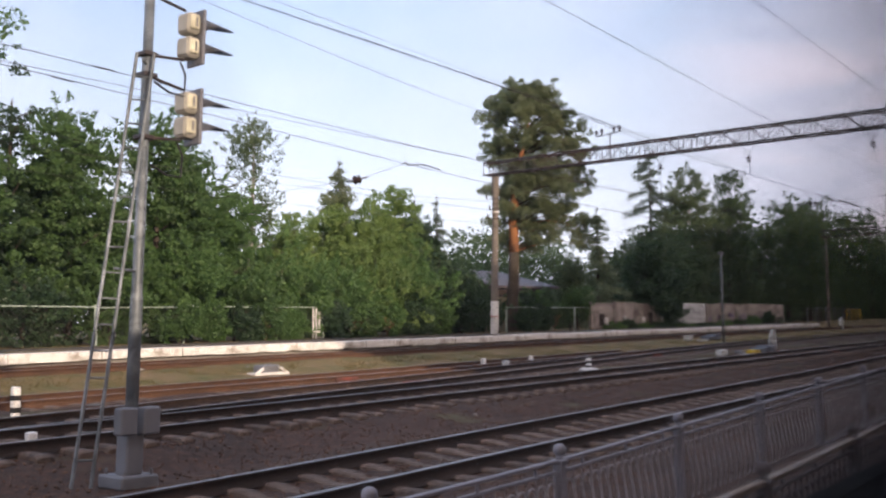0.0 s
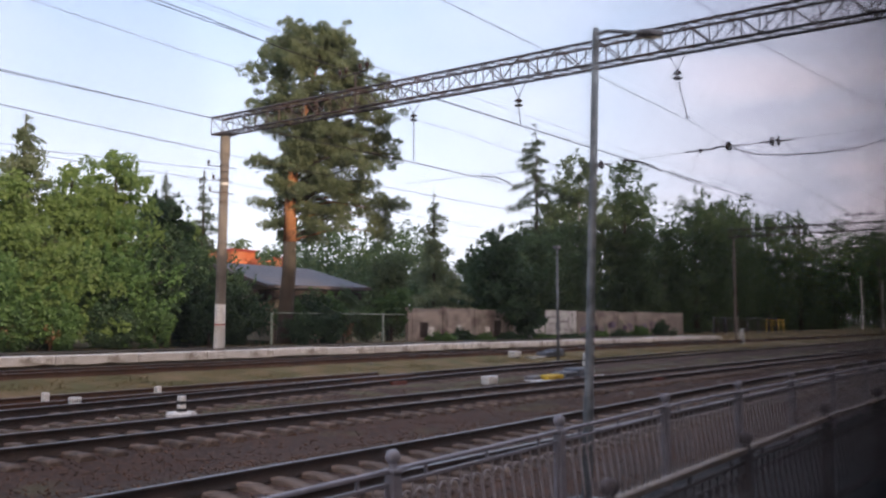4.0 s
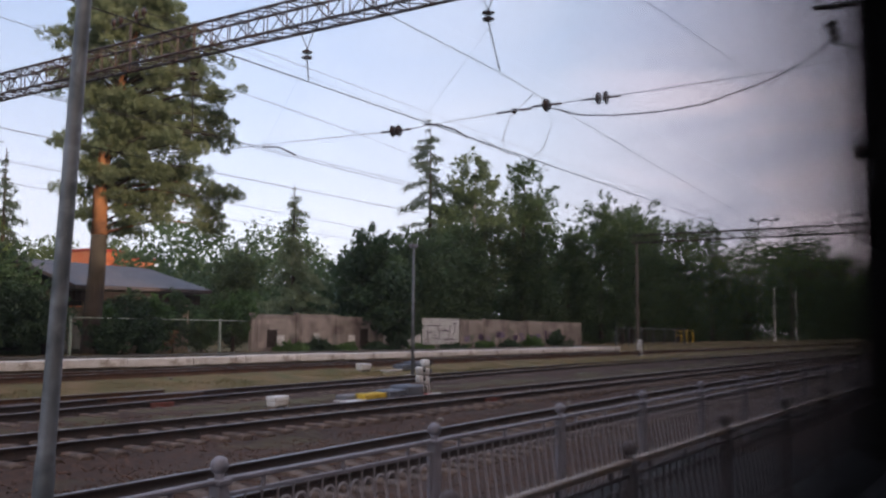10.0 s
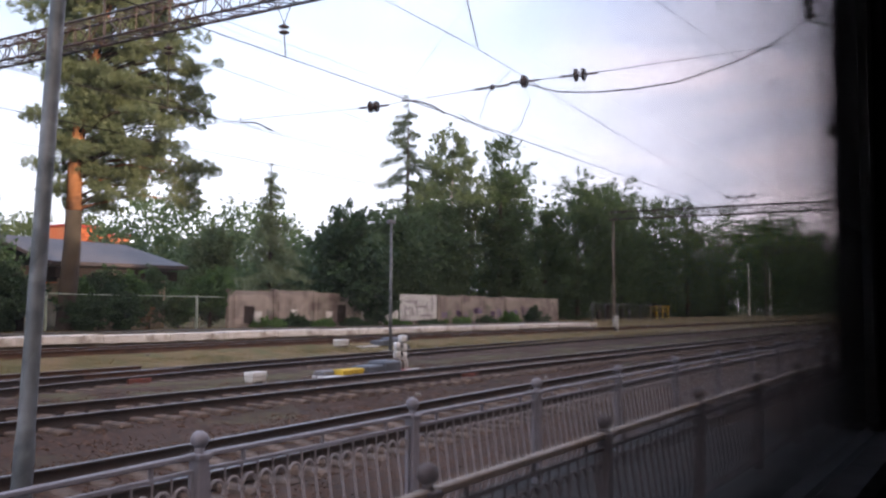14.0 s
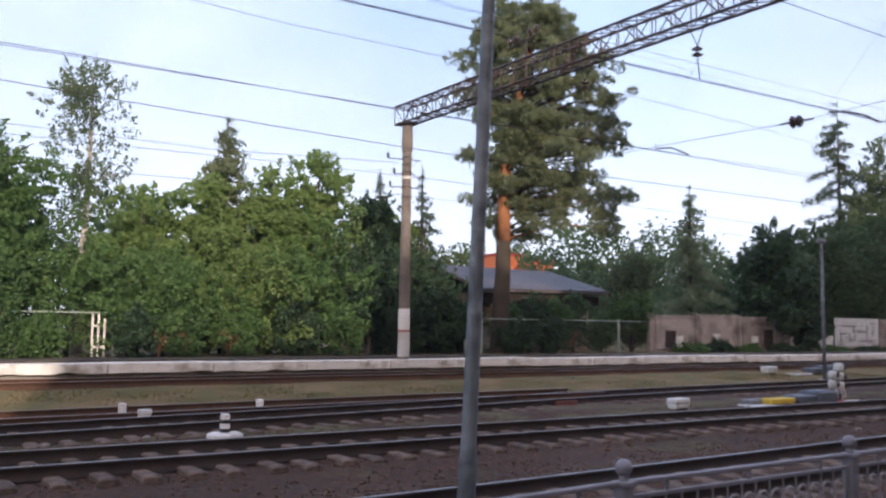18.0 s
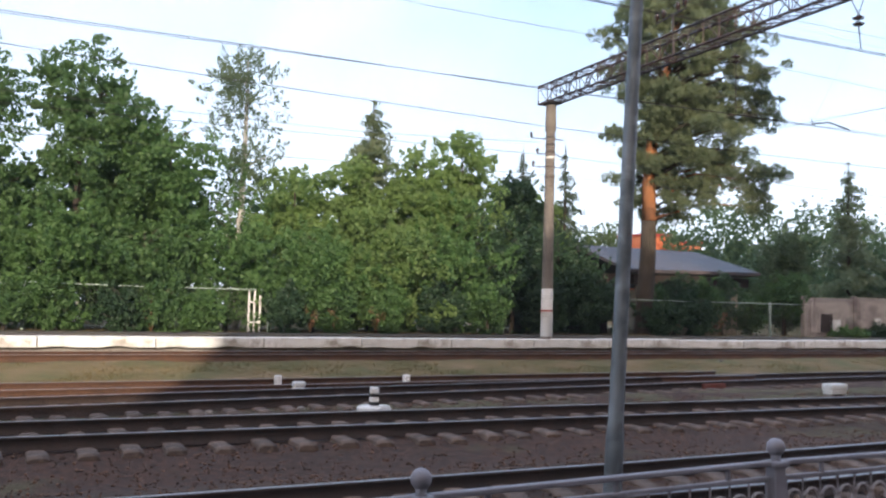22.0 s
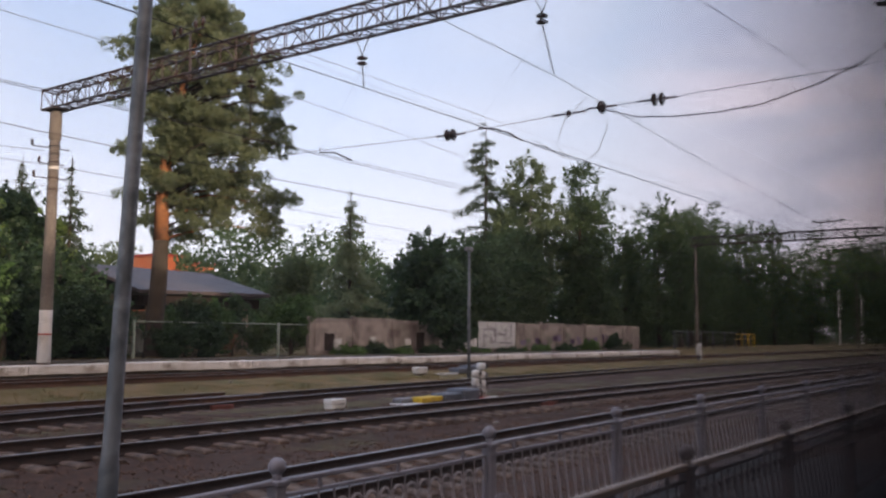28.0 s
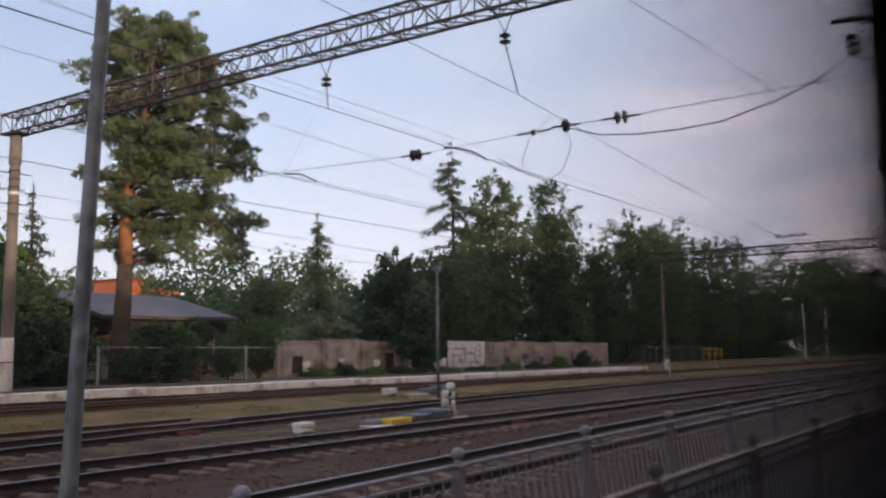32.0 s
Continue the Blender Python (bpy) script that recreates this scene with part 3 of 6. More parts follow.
def platform():
    root = thing("platform", (0, 0, 0), "low concrete railway platform with a white-painted worn edge", "platform", kind="structure")
    part("retaining_wall", boxed((-70, EDGE_Y + 0.28, 0.0), (PLAT_END - 0.2, EDGE_Y + 0.6, 0.46)), "concrete", root)
    part("walkway", boxed((-70, EDGE_Y + 0.9, 0.3), (PLAT_END - 0.1, 31.0, 0.765)), "platform_top", root)
    rng = random.Random(3)
    x = -70.0
    meshes = []
    for k in range(3):
        bm = boxed((0.008, 0, -0.29), (2.98, 0.9, 0), 0.015)
        bmesh.ops.subdivide_edges(bm, edges=[e for e in bm.edges if abs(e.verts[0].co.x - e.verts[1].co.x) > 1], cuts=14)
        for v in bm.verts:
            if v.co.y < 0.1 and v.co.z < -0.2:
                v.co.z += max(0, noise.noise(Vector((v.co.x * 1.3, k * 7.1, 2)))) * 0.12
            if v.co.y < 0.1:
                v.co.y += abs(noise.noise(Vector((v.co.x * 2.0, k * 3.1, v.co.z * 3)))) * 0.03
        mesh = bpy.data.meshes.new("edge_slab")
        bm.to_mesh(mesh)
        bm.free()
        mesh.materials.append(M["white_paint"])
        meshes.append(mesh)
    while x < PLAT_END - 2.9:
        ob = new("edge_slab", rng.choice(meshes))
        ob.parent = root
        ob.matrix_basis = pose(x, EDGE_Y + rng.uniform(-0.02, 0.02), 0.71 + rng.uniform(-0.02, 0.015), 0, rng.uniform(-0.25, 0.25), rng.uniform(-0.2, 0.2))
        x += 3.0
    return root


# ---- masts, beams and wires ----
def lattice(bm, a, b, w, h, step, r):
    """A box truss from a to b: four chords, posts and diagonals on each side."""
    a, b = Vector(a), Vector(b)
    d = b - a
    n = max(1, round(d.length / step))
    u = d.normalized()
    s = u.cross(Vector((0, 0, 1))).normalized() * (w / 2)
    up = Vector((0, 0, h))
    for off in (s, -s, s + up, -s + up):
        tube(bm, a + off, b + off, r * 2.1, sides=4)
    for i in range(n + 1):
        p = a + d * (i / n)
        for off in (s, -s):
            tube(bm, p + off, p + off + up, r, sides=4, caps=False)
        tube(bm, p + s, p - s, r, sides=4, caps=False)
        tube(bm, p + s + up, p - s + up, r, sides=4, caps=False)
        if i < n:
            q = a + d * ((i + 1) / n)
            for off in (s, -s):
                x, y = (p + off, q + off + up) if i % 2 else (p + off + up, q + off)
                tube(bm, x, y, r, sides=4, caps=False)
            tube(bm, p + s + up, q - s + up, r * 0.8, sides=4, caps=False)
            tube(bm, p + s, q - s, r * 0.8, sides=4, caps=False)
    return bm


def insulator(bm, at, axis=(0, 0, 1), n=2, r=0.13, gap=0.13):
    """A string of porcelain discs centred on at."""
    axis = Vector(axis).normalized()
    for k in range(n):
        o = Vector(at) + axis * ((k - (n - 1) / 2) * gap)
        turned(bm, o, [(-0.05, 0.03), (-0.03, r * 0.8), (0.0, r), (0.025, r * 0.55), (0.05, 0.045)], 12, axis)
    return bm


def portal(at, foot_z, beam_a, beam_b, label, big=True):
    """A concrete mast with a steel truss beam across the tracks."""
    x, y = at
    root = thing("catenary_gantry", (x, y, foot_z), label, "gantry", "catenary gantries")
    top = beam_a[2] - foot_z
    w = 1.0 if big else 0.62
    lean = Matrix.Identity(4)
    if big:
        lean[0][2], lean[1][2] = -0.12 / top, -0.3 / top

    def leaning(name, bm, material, label="", smooth=False):
        bm.transform(lean)
        return part(name, bm, material, root, label, smooth)
    bm = turned(bmesh.new(), (0, 0, -0.6), [(0, 0.205 * w), (0.6, 0.2 * w), (top + 0.55, 0.145 * w), (top + 0.6, 0.14 * w)], 16)
    leaning("mast", bm, "post", "round tapered concrete mast", True)
    if big:
        leaning("painted_base", turned(bmesh.new(), (0, 0, 0.02), [(0, 0.205), (1.6, 0.193), (1.61, 0.18)], 16), "white_paint", "white-painted base band", True)
        leaning("red_ring", turned(bmesh.new(), (0, 0, 0.86), [(0, 0.206), (0.05, 0.205)], 16), "red_paint")
        for k, (h, s) in enumerate(((0.55, 0.75), (1.05, 0.5), (1.5, 0.65))):
            z = top - h - 0.75
            bm = tube(bmesh.new(), (-s, 0.0, z), (s * 0.7, 0.0, z + 0.03), 0.018, sides=6)
            insulator(bm, (-s, 0.0, z + 0.1), (0, 0, 1), 2, 0.05, 0.07)
            leaning("bracket", bm, "dark_steel")
        leaning("sleeve", turned(bmesh.new(), (0, 0, top - 1.02), [(0, 0.17), (0.04, 0.19), (0.88, 0.18), (0.92, 0.165)], 16), "post", "pinkish concrete sleeve", True)
        leaning("cap_band", turned(bmesh.new(), (0, 0, top - 1.95), [(0, 0.175), (0.09, 0.175)], 14), "white_paint")
        for h in (0.95, 1.2, 1.45, 1.95, 2.3):
            leaning("clamp_band", turned(bmesh.new(), (0, 0, top - h - 0.3), [(0, 0.18), (0.05, 0.18)], 14), "dark_steel")
    o = Vector((x, y, foot_z))
    bm = lattice(bmesh.new(), Vector(beam_a) - o, Vector(beam_b) - o, 0.5, 0.62, 0.62, 0.019)
    part("beam", bm, "dark_steel", root, "long rusty lattice truss beam")
    bm = boxed((-0.28, -0.3, top - 0.1), (0.28, 0.3, top - 0.02), 0.01)
    leaning("cap_plate", bm, "dark_steel")
    return root


def sagging(a, b, sag, n=14):
    a, b = Vector(a), Vector(b)
    return [a + (b - a) * (i / n) - Vector((0, 0, sag * 4 * (i / n) * (1 - i / n))) for i in range(n + 1)]


def wire(name, points, r, label, sides=5):
    ob = part(name, run(bmesh.new(), points, r, sides), "wire")
    return tagged(ob, label, "overhead wire", "overhead wires")


# ---- fence by the footway ----
def fence_z(x):
    """Height of the fence's finials: the footway climbs gently along the line."""
    return float(np.interp(x, (-40, -12, -10, 5.8, 16, 40, 120), (0.13, 0.36, 0.42, 0.785, 0.86, 0.93, 1.03)))


BAY = 2.65


def fence_meshes():
    """The shared meshes of a fence bay: post, finial, rails, pickets, hoops."""
    def data(name, bm, material, smooth=False):
        mesh = bpy.data.meshes.new(name)
        bm.normal_update()
        bm.to_mesh(mesh)
        bm.free()
        if smooth:
            mesh.polygons.foreach_set("use_smooth", [True] * len(mesh.polygons))
        mesh.materials.append(M[material])
        return mesh
    out = {}
    bm = boxed((-0.05, -0.05, -1.16), (0.05, 0.05, -0.12), 0.008)
    box(bm, (-0.066, -0.066, -0.15), (0.066, 0.066, -0.11), 0.008)
    out["post"] = data("post", bm, "fence")
    bm = ball(bmesh.new(), (0, 0, -0.02), 0.062, 14)
    turned(bm, (0, 0, -0.125), [(0, 0.045), (0.03, 0.03), (0.06, 0.035)], 10)
    out["finial"] = data("finial", bm, "fence", True)
    L = BAY - 0.16
    out["top_rail"] = data("top_rail", boxed((0.05, -0.025, -0.15), (0.05 + L + 0.06, 0.025, -0.115), 0.008), "fence")
    out["brown_rail"] = data("top_rail", boxed((0.05, -0.035, -0.16), (0.05 + L + 0.06, 0.035, -0.11), 0.01), "fence_top")
    out["middle_rail"] = data("middle_rail", boxed((0.08, -0.016, -0.25), (0.08 + L, 0.016, -0.22), 0.005), "fence")
    out["bottom_rail"] = data("bottom_rail", boxed((0.08, -0.016, -1.08), (0.08 + L, 0.016, -1.05), 0.005), "fence")
    bm = boxed((-0.014, -0.014, -1.1), (0.014, 0.014, -0.22), 0.004)
    box(bm, (-0.035, -0.012, -0.36), (0.0, 0.012, -0.33))
    box(bm, (-0.035, -0.012, -0.98), (0.0, 0.012, -0.95))
    out["end_bar"] = data("end_bar", bm, "fence")
    out["inner_meshes"] = {}
    # a picket that bellies out towards the bottom
    n = 15
    out["n"], out["gap"] = n, L / n
    bm = run(bmesh.new(), [(0, 0, -0.245), (0, 0, -0.42), (0, -0.03, -0.62), (0, -0.055, -0.82), (0, -0.035, -0.98), (0, 0, -1.06)], 0.012, 6)
    out["picket"] = data("picket", bm, "picket")
    g = L / n
    bm = run(bmesh.new(), [(g / 2 + g * 0.4 * math.cos(a), 0, -0.4 + g * 0.45 * math.sin(a)) for a in np.linspace(-0.5, math.pi + 0.5, 11)], 0.0115, 5)
    out["hoop"] = data("hoop", bm, "picket")
    bm = boxed((-0.016, -0.012, -0.225), (0.016, 0.012, -0.145), 0.004)
    out["spacer"] = data("spacer", bm, "fence")
    for key in ("post", "finial", "middle_rail", "bottom_rail", "end_bar", "picket", "hoop", "spacer"):
        mesh = out[key].copy()
        mesh.materials.clear()
        mesh.materials.append(M["inner_fence"])
        out["inner_meshes"][key] = mesh
    return out


def fence_bay(meshes, x, y, dark=False, near=True):
    """One bay: a post with its ball, three rails and pickets with hoops between."""
    z0, z1 = fence_z(x), fence_z(x + BAY)
    root = thing("fence_bay", (x, y, z0), "lilac-grey iron fence bay with a worn brown handrail and hooped pickets" if dark else "lilac-grey painted iron fence bay with ball-topped post and hooped pickets", "fence", "platform fence bays")
    tilt = math.degrees(math.atan2(z1 - z0, BAY))
    root.matrix_world = pose(x, y, z0, 0, -tilt, 0)

    def piece(name, m=None, parent=root):
        ob = new(name, meshes["inner_meshes"].get(name, meshes[name]) if dark else meshes[name])
        ob.parent = parent
        if m is not None:
            ob.matrix_basis = m
        return ob
    lift = 0.01
    post = piece("post", pose(0, 0, 0, 0, tilt, 0))
    piece("finial", None, post)
    for r in ("brown_rail" if dark else "top_rail", "middle_rail", "bottom_rail"):
        piece(r, pose(0, 0, lift)).name = r.replace("brown", "top")
    g = meshes["gap"]
    for e in (0.08, BAY - 0.08):
        piece("end_bar", pose(e, 0, lift, 0, 0, 0 if e < 1 else 180))
    for u in (0.16, 0.5, 0.84):
        piece("spacer", pose(BAY * u, 0, lift))
    for k in range(meshes["n"]):
        if k:
            piece("picket", pose(0.08 + g * k, 0, lift))
        if near:
            piece("hoop", pose(0.08 + g * k, 0, lift))
    return root


# ---- lamps, signals, trackside gear ----
def lamp_pole():
    root = thing("street_lamp", (4.92, 6.24, -0.4), "grey galvanised street lamp on a tall slim pole beside the fence", "street lamp")
    root.matrix_world = pose(4.855, 6.27, -0.4, 1.0, 2.1, 0)
    part("pole", turned(bmesh.new(), (0, 0, 0), [(0, 0.066), (1.2, 0.064), (1.3, 0.055), (5.7, 0.043), (5.75, 0.034)], 14), "steel", root, smooth=True)
    part("foot_plate", boxed((-0.17, -0.17, -0.05), (0.17, 0.17, 0.03), 0.01), "steel", root)
    part("arm", run(bmesh.new(), [(0, 0, 5.55), (0.05, 0, 5.68), (0.3, 0, 5.8), (1.35, 0, 6.08)], 0.026, 8), "steel", root)
    bm = boxed((0.0, -0.09, -0.05), (0.62, 0.09, 0.05), 0.03)
    bm.transform(pose(1.3, 0, 6.07, 0, -14, 0))
    head = part("lamp_head", bm, "grey_paint", root, "flat grey luminaire")
    bm = boxed((0.15, -0.07, -0.065), (0.58, 0.07, -0.048), 0.005)
    bm.transform(pose(1.3, 0, 6.07, 0, -14, 0))
    part("glass", bm, "lens", head)


def low_lamp():
    root = thing("floodlight_post", (32.85, 22.45, -0.12), "thin grey floodlight post standing on the grass strip", "lamp post")
    part("pole", turned(bmesh.new(), (0, 0, 0), [(0, 0.075), (2.0, 0.07), (5.26, 0.05)], 10), "steel", root, smooth=True)
    part("head", boxed((-0.22, -0.1, 5.22), (0.22, 0.12, 5.38), 0.03), "grey_paint", root)
    part("footing", boxed((-0.25, -0.25, -0.1), (0.25, 0.25, 0.1), 0.03), "concrete", root)


def signal_mast():
    x, y = -13.6, 11.2
    root = thing("signal_mast", (x, y, -0.32), "grey steel railway signal mast with two twin-lamp heads and ladder", "railway signal")
    root.matrix_world = pose(x - 0.17, y, -0.32, 0, 2.2, 0)
    part("mast", turned(bmesh.new(), (0, 0, 0), [(0, 0.08), (2.2, 0.078), (2.3, 0.068), (7.4, 0.062)], 14), "steel", root, smooth=True)
    bm = boxed((-0.26, -0.26, -0.1), (0.26, 0.26, 0.06), 0.02)
    box(bm, (-0.12, -0.12, 0.05), (0.12, 0.12, 0.55), 0.02)
    for sx in (-1, 1):
        for sy in (-1, 1):
            tube(bm, (sx * 0.19, sy * 0.19, 0.05), (sx * 0.19, sy * 0.19, 0.13), 0.02, sides=6)
    part("footing", bm, "grey_paint", root)
    for dx in (-0.2, 0.12):
        part("relay_box", boxed((dx - 0.1, -0.26, 0.55), (dx + 0.13, -0.08, 0.88), 0.02), "grey_paint", root, "grey cable box")
    for zc in (5.74, 4.66):
        bm = bmesh.new()
        # background board, side on, hoods pointing along the line
        box(bm, (0.72, -0.18, zc - 0.38), (0.765, 0.18, zc + 0.38), 0.015)
        board = part("board", bm, "grey_paint", root, "dark grey signal board")
        for dz in (0.165, -0.165):
            bm = boxed((0.51, -0.14, zc + dz - 0.14), (0.72, 0.14, zc + dz + 0.14), 0.04)
            unit = part("lamp_housing", bm, "signal_back", root, "weathered beige lamp housing")
            bm = boxed((0.52, -0.17, zc + dz - 0.09), (0.66, -0.145, zc + dz + 0.1), 0.008)
            part("cover_plate", bm, "lens", unit)
            part("cover_mark", boxed((0.60, -0.18, zc + dz - 0.06), (0.625, -0.168, zc + dz + 0.07)), "grey_paint", unit)
            bm = bmesh.new()
            n = 10
            for k in range(n):
                a0, a1 = math.pi * (k / n) * 1.2 - 0.3, math.pi * ((k + 1) / n) * 1.2 - 0.3
                q = [Vector((0.765, 0.14 * math.cos(a0), zc + dz + 0.14 * math.sin(a0))), Vector((0.765, 0.14 * math.cos(a1), zc + dz + 0.14 * math.sin(a1)))]
                l0, l1 = 0.25 + 0.35 * max(0, math.sin(a0)), 0.25 + 0.35 * max(0, math.sin(a1))
                q += [Vector((0.765 + l1, 0.09 * math.cos(a1), zc + dz + 0.06 + 0.03 * math.sin(a1))), Vector((0.765 + l0, 0.09 * math.cos(a0), zc + dz + 0.06 + 0.03 * math.sin(a0)))]
                bm.faces.new([bm.verts.new(c) for c in q])
            bmesh.ops.solidify(bm, geom=bm.faces[:], thickness=0.012)
            part("hood", bm, "grey_paint", root, "long pointed signal hood")
        bm = bmesh.new()
        for dz in (-0.45, 0.45):
            tube(bm, (0, 0, zc + dz * 0.9), (0.55, 0, zc + dz * 0.75), 0.022, sides=6)
            box(bm, (-0.1, -0.1, zc + dz * 0.9 - 0.03), (0.1, 0.1, zc + dz * 0.9 + 0.03), 0.01)
        part("bracket", bm, "dark_steel", root)
        part("cable", run(bmesh.new(), [(0.08, -0.05, zc - 0.75), (0.3, -0.08, zc - 0.85), (0.52, -0.08, zc - 0.85), (0.55, -0.05, zc - 0.55), (0.5, 0, zc - 0.38)], 0.015, 6), "black", root)
    # ladder leaning on the mast
    a, b = Vector((-0.8, -0.28, 0.0)), Vector((-0.12, -0.14, 5.3))
    side = Vector((0.085, -0.06, 0))
    ladder = part("ladder", tube(tube(bmesh.new(), a - side, b - side, 0.022, sides=6), a + side, b + side, 0.022, sides=6), "steel", root, "narrow steel ladder")
    for k in range(1, 17):
        p = a + (b - a) * (k / 17)
        part("rung", tube(bmesh.new(), p - side, p + side, 0.012, sides=6), "steel", ladder)
    part("ladder_brace", tube(bmesh.new(), (-0.16, -0.14, 5.2), (0, 0, 5.2), 0.018, sides=6), "steel", root)
    part("ladder_brace", tube(bmesh.new(), (-0.45, -0.18, 2.55), (0, 0, 2.55), 0.018, sides=6), "steel", root)


def cable_box(x, y, label, s=1.0, h=0.34):
    z = ground_z(x, y)
    root = thing("trackside_box", (x, y, z), label, "trackside box", "trackside boxes")
    part("lid", boxed((-0.36 * s, -0.22 * s, h * 0.55), (0.36 * s, 0.22 * s, h), 0.025), "white_box", root)
    part("case", boxed((-0.33 * s, -0.2 * s, h * 0.2), (0.33 * s, 0.2 * s, h * 0.56), 0.015), "white_box", root)
    for sx in (-1, 1):
        part("leg", boxed((sx * 0.25 * s - 0.05, -0.15 * s, -0.05), (sx * 0.25 * s + 0.05, 0.15 * s, h * 0.22), 0.01), "concrete", root)


def marker_post(x, y, h, label, stripes=0, plate=False):
    z = ground_z(x, y)
    root = thing("marker_post", (x, y, z), label, "marker post", "trackside marker posts")
    part("post", boxed((-0.07, -0.07, -0.1), (0.07, 0.07, h), 0.02), "white_paint", root)
    for k in range(stripes):
        bm = boxed((-0.074, -0.074, h * (0.22 + 0.36 * k)), (0.074, 0.074, h * (0.40 + 0.36 * k)), 0.01)
        part("black_band", bm, "black", root)
    if plate:
        part("base_slab", turned(bmesh.new(), (0, 0, -0.03), [(0, 0.31), (0.09, 0.31), (0.12, 0.27)], 20), "white_paint", root, "round white-painted base")


def dwarf_signal(x, y, label, s=1.0, z=None):
    z = ground_z(x, y) if z is None else z
    root = thing("dwarf_signal", (x, y, z), label, "railway signal", "dwarf signals")
    part("stand", boxed((-0.12 * s, -0.1 * s, -0.05), (0.12 * s, 0.1 * s, 0.22 * s), 0.02), "dark_steel", root)
    for dx, n, h0, r in ((0.1, 3, 0.3, 0.135), (-0.19, 2, 0.34, 0.11)):
        for k in range(n):
            z0 = (h0 + 0.245 * k) * s
            unit = part("lamp_housing", turned(bmesh.new(), (dx * s, 0, z0), [(0, r * 0.8 * s), (0.03 * s, r * s), (0.17 * s, r * s), (0.21 * s, r * 0.75 * s), (0.215 * s, r * 0.3 * s)], 14), "white_box", root, "white-painted lamp housing", True)
            part("hood", tube(bmesh.new(), ((dx + r * 0.9) * s, -0.02, z0 + 0.1 * s), ((dx + r + 0.12) * s, -0.02, z0 + 0.11 * s), 0.085 * s, 0.075 * s, 10), "black", unit)
    for dx in (-0.22, 0.0, 0.12):
        part("cable", run(bmesh.new(), [(dx, -0.12, 0.0), (dx + 0.03, -0.16, 0.15), (dx, -0.12, 0.34)], 0.018, 5), "white_box", root)


def point_machine(x, y, label, full=True):
    z = ground_z(x, y) - 0.06
    root = thing("point_machine", (x, y, z), label, "point machine", "point machines")
    part("motor_case", boxed((-0.2, -0.28, 0.03), (0.62, 0.3, 0.28), 0.04), "blue_grey", root)
    part("gear_case", boxed((0.62, -0.34, 0.03), (1.5, 0.34, 0.38), 0.06), "blue_grey", root)
    part("end_cap", tube(bmesh.new(), (1.5, 0, 0.2), (1.72, 0, 0.2), 0.13, 0.1, 12), "blue_grey", root)
    if not full:
        part("white_board", boxed((-1.5, -0.3, 0.0), (-0.3, 0.3, 0.08), 0.01), "white_box", root)
        return
    part("cable_trough", boxed((-1.75, 0.1, 0.06), (-0.9, 0.45, 0.2), 0.03), "grey_paint", root)
    part("yellow_cover", boxed((-1.25, -0.2, 0.05), (-0.22, 0.2, 0.22), 0.03), "yellow_paint", root)
    part("white_board", boxed((-2.1, -0.34, 0.0), (-1.2, 0.34, 0.07), 0.01), "white_box", root)
    part("red_white_board", boxed((1.5, -0.4, 0.0), (2.2, 0.1, 0.09), 0.01), "red_paint", root)
    part("white_tip", boxed((1.6, -0.46, 0.02), (2.25, -0.4, 0.11), 0.01), "white_box", root)
    part("rod", tube(bmesh.new(), (0.3, -1.5, 0.08), (0.3, -0.28, 0.1), 0.025, sides=8), "dark_steel", root)


# ---- trees ----
def leaves(rng, centres, size, lean=None, slim=0.5, jitter=0.35):
    """Rhombic leaves at the given places, turned at random; lean: a common hanging direction."""
    n = len(centres)
    d = rng.normal(size=(n, 3))
    if lean is not None:
        d = d * 0.6 + np.asarray(lean)
    d /= np.linalg.norm(d, axis=1, keepdims=True)
    e = np.cross(d, rng.normal(size=(n, 3)))
    e /= np.linalg.norm(e, axis=1, keepdims=True) + 1e-9
    s = size * (1 + jitter * rng.uniform(-1, 1, (n, 1)))
    a = centres - d * s * 0.5
    b = centres + e * s * slim * 0.5
    c = centres + d * s * 0.5
    f = centres - e * s * slim * 0.5
    vs = np.stack([a, b, c, f], 1).reshape(-1, 3)
    return vs, np.arange(4 * n).reshape(-1, 4)


def clumps(rng, n, shape, per, clump_r, flat=0.8):
    """Leaf places in clumps; shape(rng) gives a clump's centre."""
    out = []
    for _ in range(n):
        c = shape(rng)
        r = clump_r * rng.uniform(0.55, 1.25)
        p = rng.normal(size=(per, 3))
        p /= np.linalg.norm(p, axis=1, keepdims=True)
        p *= (rng.uniform(0.25, 1, (per, 1)) ** 0.5) * r
        p[:, 2] *= flat
        out.append(p + c)
    return np.concatenate(out)


def egg(h0, h1, r, low=0.35, shell=0.45, rag=0.3, seed=0):
    """A ragged crown between two heights, widest at the fraction low of its height."""
    def pick(rng):
        while True:
            t = rng.uniform(0, 1)
            w = (math.sin(math.pi * min(1, (t + 0.08) / (2 * low))) if t < low else math.cos(math.pi / 2 * (t - low) / (1 - low)) ** 0.75)
            a = rng.uniform(0, math.tau)
            ragged = 1 + rag * noise.noise(Vector((2.2 * math.cos(a), 2.2 * math.sin(a), 3 * t + seed)))
            q = r * max(w, 0.12) * ragged * (rng.uniform(shell, 1) ** 0.6)
            if rng.uniform() < 0.25 + 0.75 * w:
                return np.array((q * math.cos(a), q * math.sin(a), h0 + (h1 - h0) * t))
    return pick


